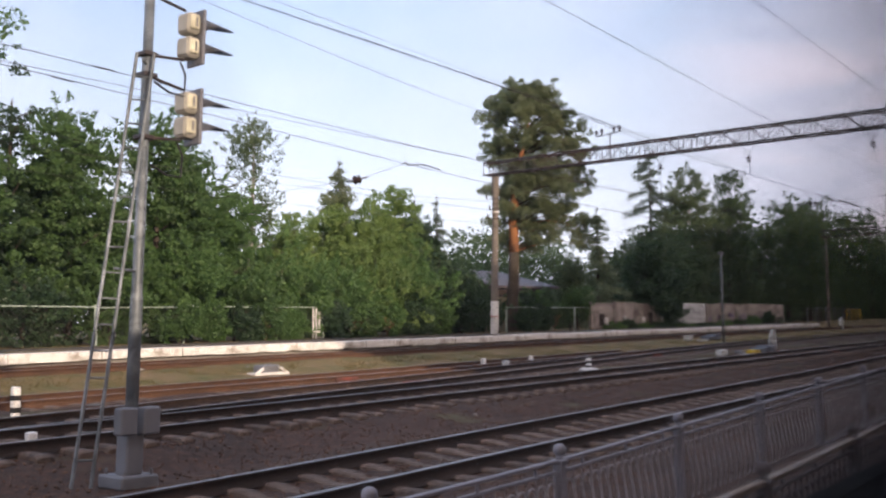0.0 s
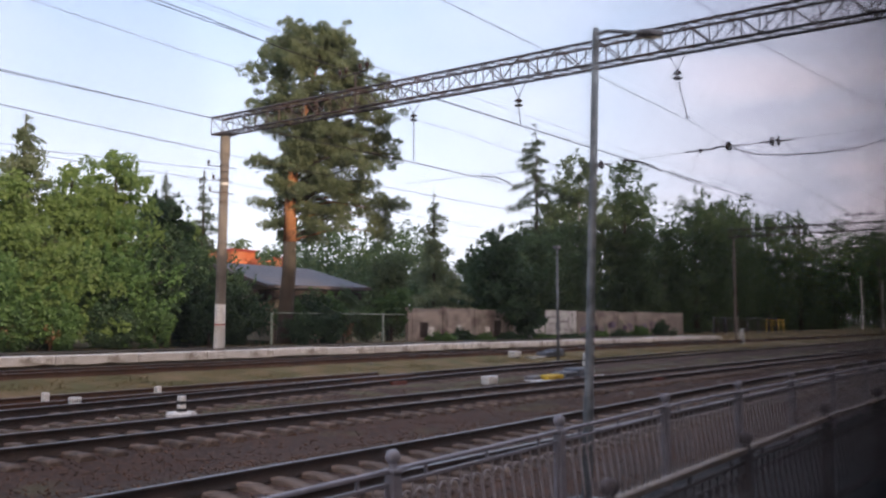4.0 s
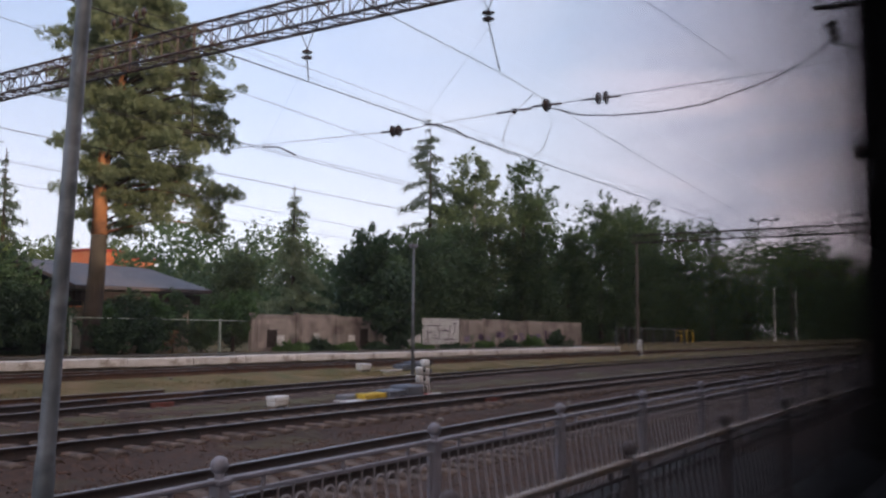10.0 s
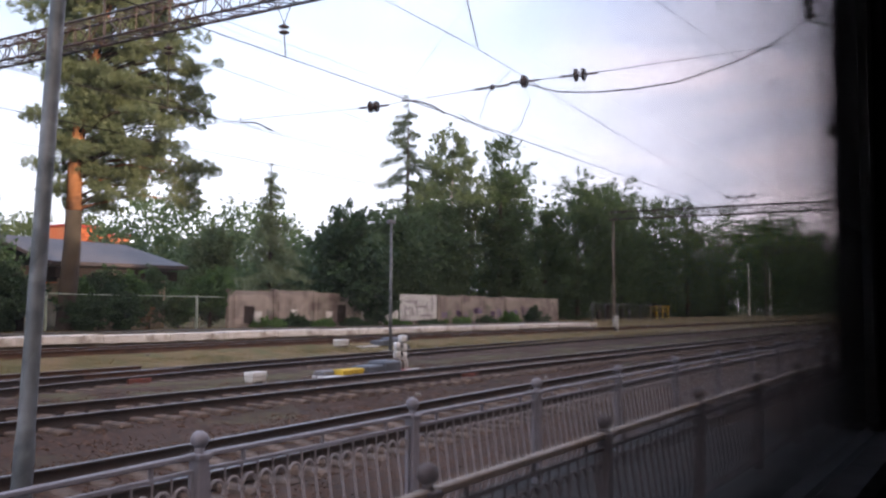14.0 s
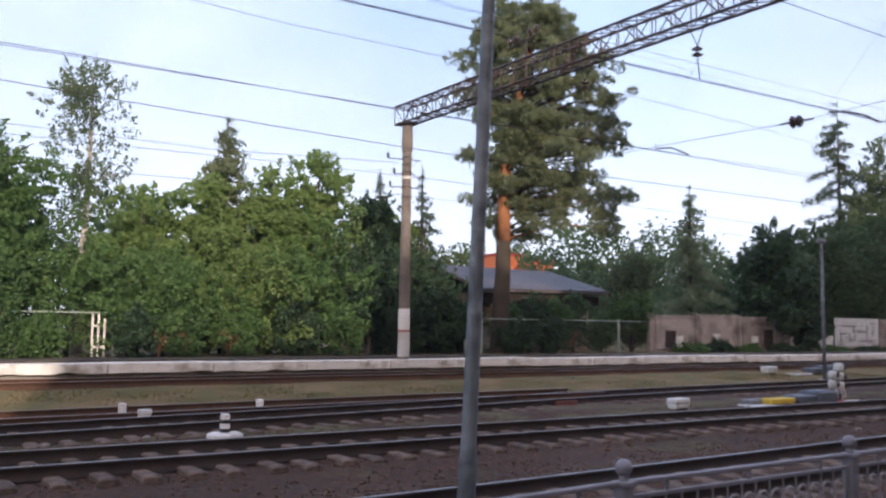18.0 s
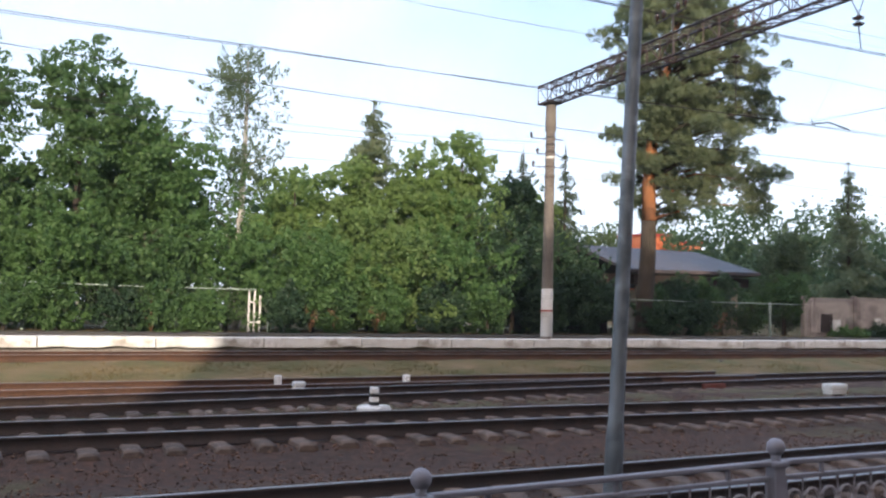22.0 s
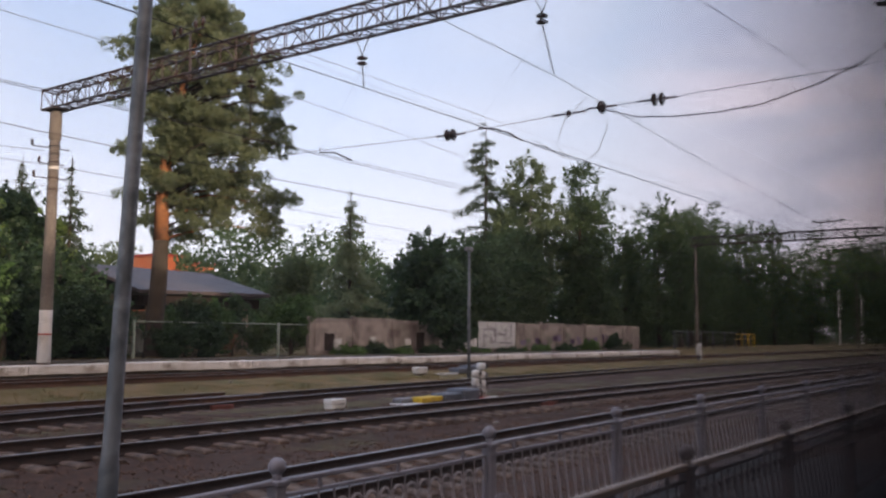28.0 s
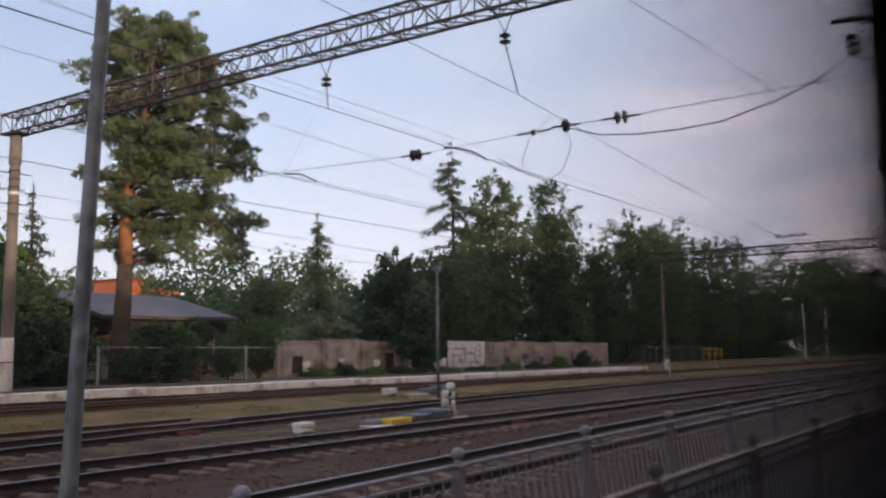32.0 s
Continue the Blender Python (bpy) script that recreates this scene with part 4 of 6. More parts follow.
def lobed(h0, h1, r, low, rag, seed):
    """A crown of uneven lobes; gives a picker of clump places and the sprigs that stand out of it."""
    rng = np.random.default_rng(seed + 900)
    q0 = min(0.46 * r, 0.3 * (h1 - h0))
    base = egg(h0 + q0 * 0.5, h1 - q0 * 0.8, r * 0.8, low, 0.15, rag, seed)
    lobes = [(base(rng), q0 * rng.uniform(0.65, 1.3)) for _ in range(int(14 + 2.4 * (h1 - h0) + 3 * r))]

    def pick(rng):
        c, q = lobes[rng.integers(len(lobes))]
        d = rng.normal(size=3)
        d /= np.linalg.norm(d)
        p = c + d * q * rng.uniform(0.3, 1) ** 0.5
        p[2] = max(p[2], h0 * 0.5)
        return p

    def sprigs(rng, n, reach=1.0):
        out = []
        for c, q in lobes:
            for _ in range(n):
                d = rng.normal(size=3) * (1, 1, 0.5) + (0, 0, 0.7)
                d /= np.linalg.norm(d)
                le = reach * (q * rng.uniform(0.2, 0.7) + 0.1)
                s = rng.uniform(0, 1, int(14 + 26 * le))
                out.append(c + d * q * 0.9 + np.outer(s * le, d + (0, 0, 0.35)) + rng.normal(size=(len(s), 3)) * 0.07 * (1.3 - s[:, None]))
        return np.concatenate(out)
    return pick, sprigs


def trunk_mesh(rng, h, r, limbs, reach, start=0.25, bend=0.03):
    bm = bmesh.new()
    pts = [(bend * h * math.sin(2.1 * k / 7 + 0.4) * (k / 7), bend * h * math.cos(1.7 * k / 7) * (k / 7), h * k / 7) for k in range(8)]
    run(bm, [(0, 0, -0.3)] + pts, [r * 1.25] + [r * (1 - 0.85 * k / 7) for k in range(8)], 8)
    for _ in range(limbs):
        t = rng.uniform(start, 0.95)
        i = min(6, int(t * 7))
        p = Vector(pts[i]).lerp(Vector(pts[i + 1]), t * 7 - i)
        a = rng.uniform(0, math.tau)
        le = reach * (1 - 0.6 * t) * rng.uniform(0.6, 1.1)
        d = Vector((math.cos(a), math.sin(a), 0.55))
        run(bm, [p, p + d * le * 0.5 + Vector((0, 0, 0.05 * le)), p + d * le + Vector((0, 0, -0.05 * le))], [r * 0.35 * (1.1 - t), r * 0.2, 0.012], 5)
    return bm


def broadleaf(at, h, r, label, n=240, per=46, size=0.2, leaf="leaf", bark="bark", h0=0.6, low=0.35, clump=0.62, seed=1, lean=None, name="tree", shell=0.45, rag=0.35, flat=0.8, sprig=1.0):
    rng = np.random.default_rng(seed)
    root = thing(name, (*at, ground_z(*at)), label, "tree" if name != "bush" else "bush", "trees behind the platform")
    part("trunk", trunk_mesh(rng, h * 0.9, 0.03 * h * 0.5 + 0.04, 9, r * 0.9), bark, root, smooth=True)
    pick, sprigs = lobed(h0, h, r, low, rag, seed)
    c = np.concatenate([clumps(rng, n, pick, per, clump * 0.7, flat), sprigs(rng, 4, sprig)])
    vs, fs = leaves(rng, c, size, lean, 0.62)
    from_arrays("crown", vs, fs, leaf, root)
    return root


def spruce(at, h, r, label, seed=1, tiers=26, sparse=1.0, leaf="spruce", h0=0.8, name="spruce", power=0.8, spray=1.0):
    """Whorls of drooping boughs round a straight stem, set with needle sprays."""
    rng = np.random.default_rng(seed)
    root = thing(name, (*at, ground_z(*at)), label, "tree", "trees behind the platform")
    bm = tube(bmesh.new(), (0, 0, -0.3), (0, 0, h), 0.014 * h + 0.03, 0.015, 8)
    pts, sizes = [], []
    for k in range(tiers):
        t = (k + rng.uniform(0, 0.6)) / tiers
        z = h0 + (h - h0) * t
        reach = r * (1 - t) ** power * rng.uniform(0.6, 1.2) + 0.03
        for j in range(rng.integers(4, 8) if t < 0.94 else 3):
            if rng.uniform() > sparse:
                continue
            a = rng.uniform(0, math.tau)
            le = reach * rng.uniform(0.6, 1.2)
            d = np.array((math.cos(a), math.sin(a), 0))
            droop = rng.uniform(0.15, 0.4)
            tip = np.array((0, 0, z)) + d * le + (0, 0, -droop * le)
            tube(bm, (0, 0, z), tuple(tip), 0.03 * (1.1 - t), 0.006, 4, False)
            m = int(spray * 44 * le) + 5
            s = rng.uniform(0.12, 1, m)
            q = np.array((0, 0, z)) + np.outer(s * le, d) + np.outer(-droop * le * s ** 1.3, (0, 0, 1))
            q += rng.normal(size=(m, 3)) * np.array((0.13, 0.13, 0.07)) * min(1.2, 0.3 + le * 0.4)
            q[:, 2] -= np.abs(rng.normal(size=m)) * 0.12
            pts.append(q)
            sizes.append(np.full((m, 1), 0.1 + 0.2 * min(1, le)))
    part("trunk", bm, "bark", root)
    vs, fs = leaves(rng, np.concatenate(pts), np.concatenate(sizes), (0, 0, -0.5), 0.3)
    from_arrays("crown", vs, fs, leaf, root)
    return root


def old_pine(at, h, label, seed=5):
    """A tall pine with a bare orange stem; its crown leans out over the open side in heavy, uneven pads of needles."""
    rng = np.random.default_rng(seed)
    root = thing("pine", (*at, ground_z(*at)), label, "tree", "trees behind the platform")
    out = Vector((0.795, -0.607, 0))
    deep = Vector((0.607, 0.795, 0))
    stem = [Vector((0.06 * math.sin(k * 0.9), 0.08 * math.cos(k * 1.3), h * 0.95 * k / 9)) + out * (1.5 * (k / 9) ** 2.4) for k in range(10)]
    lower = run(bmesh.new(), [(0, 0, -0.3)] + stem[:4], [0.45, 0.38, 0.35, 0.32, 0.3], 12)
    part("lower_trunk", lower, "bark", root, "dark furrowed lower trunk", True)
    upper = run(bmesh.new(), stem[3:], [0.3, 0.27, 0.24, 0.2, 0.15, 0.1, 0.05], 12)

    boughs = bmesh.new()

    def limb(reach, depth, z, drop, r):
        """A bough to a point of the crown, leaving the stem lower down."""
        zs = min(max(z - drop, 3.6), h * 0.9)
        k = min(8, int(zs / (h * 0.95) * 9))
        p = stem[k].lerp(stem[k + 1], zs / (h * 0.95) * 9 - k)
        tip = out * reach + deep * depth + Vector((0, 0, z))
        mid = p.lerp(tip, 0.55) + Vector((0, 0, 0.1 * (tip - p).length))
        run(upper if r == 0.06 and reach > 3.0 else boughs, [p, mid, tip], [r, r * 0.6, 0.012], 6)
        return p, mid, tip
    # how far the crown reaches on either side, by height
    zs = (6.2, 7.2, 8.0, 9.0, 10.0, 11.0, 12.3, 13.4, 14.2, 15.0)
    left = (0.4, -0.2, -0.6, -0.9, -1.3, -1.8, -2.0, -1.6, -0.8, 0.4)
    right = (2.6, 3.6, 4.6, 5.4, 5.5, 5.5, 5.1, 3.4, 2.6, 2.1)
    pads = []
    # boughs with pads of needles along their outer half
    for k in range(210):
        z = 6.9 + 7.7 * ((k + rng.uniform(0, 1)) / 210)
        lo, hi = np.interp(z, zs, left), np.interp(z, zs, right)
        half, mid_u = 0.5 * (hi - lo), 0.5 * (hi + lo)
        a = rng.uniform(0, math.tau)
        e = rng.uniform(0.45, 1.0) ** 0.6
        u, v = mid_u + half * e * math.cos(a), min(2.4, half) * e * math.sin(a)
        if noise.noise(Vector((u * 0.55, v * 0.5, z * 0.6 + 7.7))) < -0.24:
            continue
        lobe = 1.0 + 0.28 * noise.noise(Vector((2.0 * math.cos(a), 2.0 * math.sin(a), z * 0.9)))
        u, v = mid_u + (u - mid_u) * lobe, v * lobe
        p, mid, tip = limb(u, v, z, rng.uniform(0.3, 1.5), 0.06 * (1.5 - z / h))
        for _ in range(rng.integers(4, 7)):
            f = rng.uniform(0.45, 1.0)
            q = mid.lerp(tip, (f - 0.45) / 0.55)
            pads.append((q.dot(out) + rng.normal() * 0.3, q.dot(deep) + rng.normal() * 0.3, q.z + rng.normal() * 0.16, rng.uniform(0.16, 0.36)))
    # low boughs: hanging sprays on the open side, thin tufts on the other
    for u, v, z, n, spread in ((2.1, -0.6, 5.7, 9, 0.5), (1.2, 0.8, 5.0, 9, 0.45), (2.6, 0.4, 6.4, 9, 0.6), (3.5, -0.5, 6.3, 10, 0.5), (4.3, 0.2, 5.9, 9, 0.38), (4.2, -0.3, 5.2, 9, 0.26), (4.8, -0.2, 6.6, 7, 0.3), (0.4, 0.9, 4.9, 7, 0.35), (-1.2, 0.2, 8.3, 6, 0.25), (-0.6, 0.3, 6.5, 9, 0.32), (-0.2, 0.5, 5.5, 9, 0.32), (0.7, -0.4, 6.9, 9, 0.4), (1.1, 0.3, 6.1, 11, 0.4), (1.9, 0.2, 6.4, 12, 0.45), (1.5, -0.5, 5.4, 9, 0.35), (2.8, -0.2, 7.1, 10, 0.45), (-0.7, -0.2, 7.4, 6, 0.3), (3.2, 1.0, 7.0, 7, 0.5), (0.5, -1.1, 8.1, 9, 0.42), (1.1, -1.0, 8.7, 10, 0.45), (0.2, -0.9, 9.2, 10, 0.4), (0.9, -1.2, 9.6, 9, 0.4)):
        p, mid, tip = limb(u, v, z, rng.uniform(0.1, 0.7), 0.06)
        for _ in range(n):
            pads.append((u + rng.normal() * spread, v + rng.normal() * spread, z + rng.normal() * spread * 0.55, rng.uniform(0.22, 0.42)))
    part("boughs", boughs, "bark", root, "grey-brown crooked boughs", True)
    part("upper_trunk", upper, "pine_bark", root, "orange flaking upper trunk and limbs", True)
    cs, ds = [], []
    for u, v, z, r in pads:
        c = np.array(out * float(u) + deep * float(v)) + (0, 0, z)
        # each pad: a low dome of short shoots that turn up, each a brush of needles
        for _ in range(int(40 * r / 0.3)):
            d = rng.normal(size=3) * (1, 1, 0.7) + (0, 0, 0.3)
            d /= np.linalg.norm(d)
            le = r * rng.uniform(0.75, 1.1)
            o = c + d * le * (1, 1, 0.75)
            cs.append(o + rng.normal(size=(6, 3)) * 0.035)
            ds.append(np.repeat((d + (0, 0, 0.5))[None], 6, 0))
    cs, ds = np.concatenate(cs), np.concatenate(ds)
    vs, fs = leaves(rng, cs, 0.16, ds * 0.9, 0.22)
    from_arrays("crown", vs, fs, "needle", root)
    return root


# ================= the place =================
def glass_mat(veil_share=0.0):
    """Window glass: clear, with its mirror share rising at grazing angles; an optional thin film paints haze over the
    view.
    """
    m = bpy.data.materials.new("window_glass")
    m.use_nodes = True
    nt = m.node_tree
    N, L = nt.nodes.new, nt.links.new
    nt.nodes.remove(nt.nodes["Principled BSDF"])
    clear, gloss, fres, mix = N("ShaderNodeBsdfTransparent"), N("ShaderNodeBsdfGlossy"), N("ShaderNodeFresnel"), N("ShaderNodeMixShader")
    clear.inputs["Color"].default_value = (0.985, 0.985, 0.985, 1)
    gloss.inputs["Roughness"].default_value = 0.02
    fres.inputs["IOR"].default_value = 1.5
    L(fres.outputs["Fac"], mix.inputs["Fac"])
    L(clear.outputs["BSDF"], mix.inputs[1])
    L(gloss.outputs["BSDF"], mix.inputs[2])
    last = mix.outputs["Shader"]
    if veil_share:
        # uneven translucent film: a painted haze that lifts the dark tones
        film, tc, veil_noise, amount, over = N("ShaderNodeBsdfTranslucent"), N("ShaderNodeTexCoord"), N("ShaderNodeTexNoise"), N("ShaderNodeMapRange"), N("ShaderNodeMixShader")
        film.inputs["Color"].default_value = (0.8, 0.78, 0.76, 1)
        veil_noise.inputs["Scale"].default_value, veil_noise.inputs["Detail"].default_value = 2.5, 4.0
        L(tc.outputs["Object"], veil_noise.inputs["Vector"])
        amount.inputs["To Min"].default_value, amount.inputs["To Max"].default_value = veil_share * 0.5, veil_share * 1.5
        L(veil_noise.outputs["Fac"], amount.inputs["Value"])
        L(amount.outputs["Result"], over.inputs["Fac"])
        L(last, over.inputs[1])
        L(film.outputs["BSDF"], over.inputs[2])
        last = over.outputs["Shader"]
    L(last, nt.nodes["Material Output"].inputs["Surface"])
    return m


M["glass"] = glass_mat()
M["veiled_glass"] = glass_mat(0.014)
# the coach runs on, unseen, past the pillar to shade the footway
CAR_X0, CAR_X1, GLASS_Y, PILLAR_X = -27.0, 70.0, 1.34, 4.5


def rail_car():
    """The standing coach: floor, roof, far wall and ends, and the long glazed side with its last pillar."""
    root = thing("wall_coach", (0, 0, 0), "dark interior of a standing railway coach with a long window", "coach", kind="structure")
    # near-black lining: the unlit interior's shade is in the colour, for dark reflections
    M["coach_dark"] = mat("unlit_coach_lining", (0.006, 0.005, 0.005), 0.9, 0, 0.2, 8, 1.0, 0.1)
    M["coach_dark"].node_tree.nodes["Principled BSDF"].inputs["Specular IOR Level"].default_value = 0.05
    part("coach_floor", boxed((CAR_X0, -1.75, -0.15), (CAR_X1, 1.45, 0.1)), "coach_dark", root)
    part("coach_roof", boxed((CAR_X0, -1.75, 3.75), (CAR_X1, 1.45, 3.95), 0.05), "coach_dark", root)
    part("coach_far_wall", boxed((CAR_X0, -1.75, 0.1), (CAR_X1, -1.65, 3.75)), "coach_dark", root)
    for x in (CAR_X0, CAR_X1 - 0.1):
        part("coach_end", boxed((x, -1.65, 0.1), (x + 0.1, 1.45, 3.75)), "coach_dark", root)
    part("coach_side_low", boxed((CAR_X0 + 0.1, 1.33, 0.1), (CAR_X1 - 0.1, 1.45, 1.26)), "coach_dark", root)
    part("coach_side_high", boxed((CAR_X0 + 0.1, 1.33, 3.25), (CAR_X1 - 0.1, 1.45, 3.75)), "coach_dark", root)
    part("pillar", boxed((PILLAR_X, 1.30, 1.26), (CAR_X1 - 0.1, 1.45, 3.25), 0.03), "window_frame", root, "black window pillar")
    part("window_seal", boxed((PILLAR_X - 0.03, 1.33, 1.28), (PILLAR_X, 1.43, 3.24), 0.012), "window_frame", root)
    part("window_sill", boxed((CAR_X0 + 0.1, 1.22, 1.22), (PILLAR_X, 1.33, 1.28), 0.02), "window_frame", root)
    # six faces: the third pane is added to darken the view at grazing angles
    for k, y in enumerate((GLASS_Y, GLASS_Y + 0.006, GLASS_Y + 0.03, GLASS_Y + 0.036, GLASS_Y + 0.06, GLASS_Y + 0.066)):
        bm = bmesh.new()
        bm.faces.new([bm.verts.new(c) for c in ((CAR_X0 + 0.1, y, 1.02), (PILLAR_X - 0.01, y, 1.02), (PILLAR_X - 0.01, y, 3.25), (CAR_X0 + 0.1, y, 3.25))])
        part("pane", bm, "veiled_glass" if k == 5 else "glass", root).visible_shadow = False


rail_car()

# unseen plain walls added behind the coach; their stepped heights shape the yard's shadow
for name, lo, hi in (("wall_shade", (-11.5, -32, -0.6), (-1, -24, 15.0)), ("wall_shade_2", (-1, -32, -0.6), (9, -24, 17.5)), ("wall_shade_3", (9, -32, -0.6), (300, -24, 25.0))):
    tagged(part(name, boxed(lo, hi), "dark_brown"), "unseen plain dark wall added to shade the yard", "wall", kind="structure")

track("track", "railway track with shiny rails on grey concrete sleepers", lambda x: T1, -60, 500, sleeper_x=(-22, 60), rise=climb)
track("track", "railway track on concrete sleepers in brown ballast", lambda x: T2, -60, 500, sleeper_x=(-30, 80))
track("track", "curving railway track leading out of a turnout", t3, -26, 400, sleeper_x=(-12, 60))
track("track", "rusty siding track joining a turnout", t3b, -60, 22, sleeper_x=(-30, 14), side_paint="rail_rust_lit")
track("track", "little-used rusty track along the platform edge", lambda x: 26.1, -60, 300, dz=0.36, pitch=900, sleeper_x=(0, 1), side_paint="rail_rust_lit")
platform()

# ---- catenary ----
portal((17.78, 28.09), 0.765, (17.8, 28.45, 8.72), (16.9, 1.6, 8.5), "concrete catenary mast with white painted base carrying lattice beam")
portal((74.0, 28.5), 0.5, (74.0, 28.85, 9.0), (73.6, 1.6, 8.9), "distant concrete catenary mast with lattice truss beam", False)
portal((130.0, 28.5), 0.4, (130.0, 28.85, 9.3), (129.8, 1.6, 9.25), "far catenary mast with lattice truss beam", False)


def beam_lights():
    root = thing("floodlight_bank", (73.85, 18.3, 9.58), "row of small floodlights on a frame above the truss beam", "floodlight")
    for dy in (-0.5, 0.5):
        part("strut", tube(bmesh.new(), (0, dy, 0), (0, dy, 0.62), 0.035, sides=6), "dark_steel", root)
    part("rail", tube(bmesh.new(), (0, -1.1, 0.62), (0, 1.1, 0.62), 0.035, sides=6), "dark_steel", root)
    for dy in (-0.95, 0.0, 0.95):
        part("floodlight", boxed((-0.12, dy - 0.16, 0.6), (0.12, dy + 0.16, 0.8), 0.03), "grey_paint", root)
    root = thing("beam_lamp", (73.8, 13.5, 9.55), "small lamp on a bent arm above the truss beam", "lamp")
    part("arm", run(bmesh.new(), [(0, 0, 0), (0, 0, 0.4), (0, -0.2, 0.55), (0, -1.4, 0.68)], 0.035, 6), "dark_steel", root)
    part("lamp_head", boxed((-0.12, -2.2, 0.62), (0.12, -1.35, 0.78), 0.04), "grey_paint", root)


beam_lights()


def wire_stand():
    """A T-shaped bracket on the beam that carries the high feeder on small insulators."""
    root = thing("wire_stand", (17.55, 21.3, 8.62), "T-shaped steel bracket with small insulators on the truss beam", "bracket")
    part("post", tube(bmesh.new(), (0, 0, 0), (0, 0, 1.3), 0.03, sides=6), "dark_steel", root)
    part("crossbar", tube(bmesh.new(), (0, -0.55, 1.32), (0, 0.75, 1.22), 0.028, sides=6), "dark_steel", root)
    for dy, z in ((-0.5, 1.34), (-0.2, 1.32), (0.42, 1.27), (0.7, 1.25)):
        part("insulator", turned(bmesh.new(), (0, dy, z), [(0, 0.02), (0.06, 0.03), (0.1, 0.07), (0.15, 0.06), (0.17, 0.075), (0.24, 0.05), (0.27, 0.02)], 10), "insulator", root, smooth=True)


wire_stand()


def near_mast():
    root = thing("catenary_mast", (16.95, 2.0, -0.5), "concrete catenary mast beside the coach", "mast")
    part("mast", turned(bmesh.new(), (0, 0, -0.3), [(0, 0.24), (9.2, 0.17)], 16), "post", root, smooth=True)
    bm = tube(bmesh.new(), (0, 0, 7.3), (0.1, 1.9, 7.45), 0.045, sides=8)
    part("bracket_arm", bm, "dark_steel", root)
    part("insulator", insulator(bmesh.new(), (0.2, 1.62, 7.05), (0.1, 0.25, 1), 3, 0.11, 0.13), "insulator", root)
    part("bracket_box", boxed((-0.1, 1.0, 4.9), (0.1, 1.35, 5.1), 0.02), "dark_steel", root)
    part("tie", tube(bmesh.new(), (0, 0.15, 6.3), (0.2, 1.62, 6.85), 0.02, sides=6), "dark_steel", root)


near_mast()


def hung_insulator(x, y, z, beam_z, foot):
    """A pair of discs hung from the beam by a wire loop, with the wire it holds below."""
    root = thing("hanging_insulator", (x, y, z), "dark porcelain disc insulator hanging from the truss beam", "insulator", "hanging insulators")
    part("discs", insulator(bmesh.new(), (0, 0, 0)), "insulator", root, smooth=True)
    up = beam_z - z
    part("loop", run(run(bmesh.new(), [(0, 0, 0.12), (0, -0.1, up * 0.5), (0, -0.32, up)], 0.012), [(0, 0, 0.12), (0, 0.1, up * 0.5), (0, 0.3, up)], 0.012), "wire", root)
    part("hanger", run(bmesh.new(), [(0, 0, -0.1), (foot[0] - x, foot[1] - y, foot[2] - z)], 0.014), "wire", root)


hung_insulator(17.6, 18.9, 8.1, 8.65, (17.6, 18.9, 6.75))
hung_insulator(17.2, 14.8, 7.92, 8.62, (17.2, 14.74, 7.29))
hung_insulator(17.05, 10.0, 7.92, 8.58, (17.2, 9.82, 6.81))

# wires along the line
def along(y, pts):
    return [Vector((x, y, z)) for x, z in pts]


wire("messenger_wire", along(14.74, [(-120, 7.7), (-9, 7.7), (-4.7, 7.68), (0, 7.6), (5.9, 7.42), (8.4, 7.26), (17.2, 7.28), (105, 7.28), (190, 7.28)]), 0.0091, "dark overhead messenger wire of the middle track")
wire("contact_wire", along(15.05, [(-120, 5.7), (17.2, 5.62), (105, 5.9), (190, 5.9)]), 0.0055, "thin overhead contact wire of the middle track")
wire("contact_wire", along(10.56, [(-120, 5.85), (-12, 5.86), (-6, 5.81), (-2, 5.71), (2, 5.66), (5.6, 5.57), (17.2, 5.58), (105, 5.58), (190, 5.58)]), 0.0063, "overhead contact wire of the first track")
wire("messenger_wire", along(9.82, [(-80, 8.0), (-40, 7.6), (-6, 7.35), (4, 7.0), (11, 6.88), (17.2, 6.78), (24, 6.4), (36, 5.85), (55, 5.7), (80, 6.4), (105, 8.3)]), 0.007, "sagging messenger wire of the first track")
wire("messenger_wire", along(18.9, [(-120, 7.9), (-30, 7.3), (-11, 7.06), (-4, 6.86), (1, 6.74), (5.3, 6.73), (12, 6.66), (17.6, 6.68), (40, 6.5), (74, 6.9), (130, 6.9)]), 0.0085, "overhead messenger wire of the third track")
wire("contact_wire", along(18.95, [(-120, 8.6), (-30, 7.2), (-11, 6.66), (-5, 6.43), (0.5, 6.18), (5.6, 6.0), (12, 5.83), (17.6, 5.76), (74, 5.8), (130, 5.8)]), 0.0085, "thin overhead contact wire of the third track")
wire("feeder_wire", along(18.6, [(-120, 12.6), (-40, 10.3), (-7, 9.05), (-3.9, 8.78), (0, 8.47), (4.9, 8.2), (9, 8.02), (14, 7.98), (19.5, 7.94), (24, 7.78), (28, 7.55), (50, 7.3), (74, 7.6)]), 0.0065, "thin slack feeder wire passing under the truss beam")
wire("feeder_wire", along(21.0, [(-120, 11.3), (-2.5, 10.72), (9, 10.46), (17.5, 10.2), (22, 10.3), (30, 10.28), (41, 10.2), (74, 10.5)]), 0.0075, "thin high feeder wire on the beam bracket")
wire("feeder_wire", along(20.75, [(-120, 10.9), (-2.5, 10.3), (9, 10.18), (17.5, 10.1), (24, 9.9), (41, 9.7), (74, 10.3)]), 0.004, "very thin signal wire over the third track")
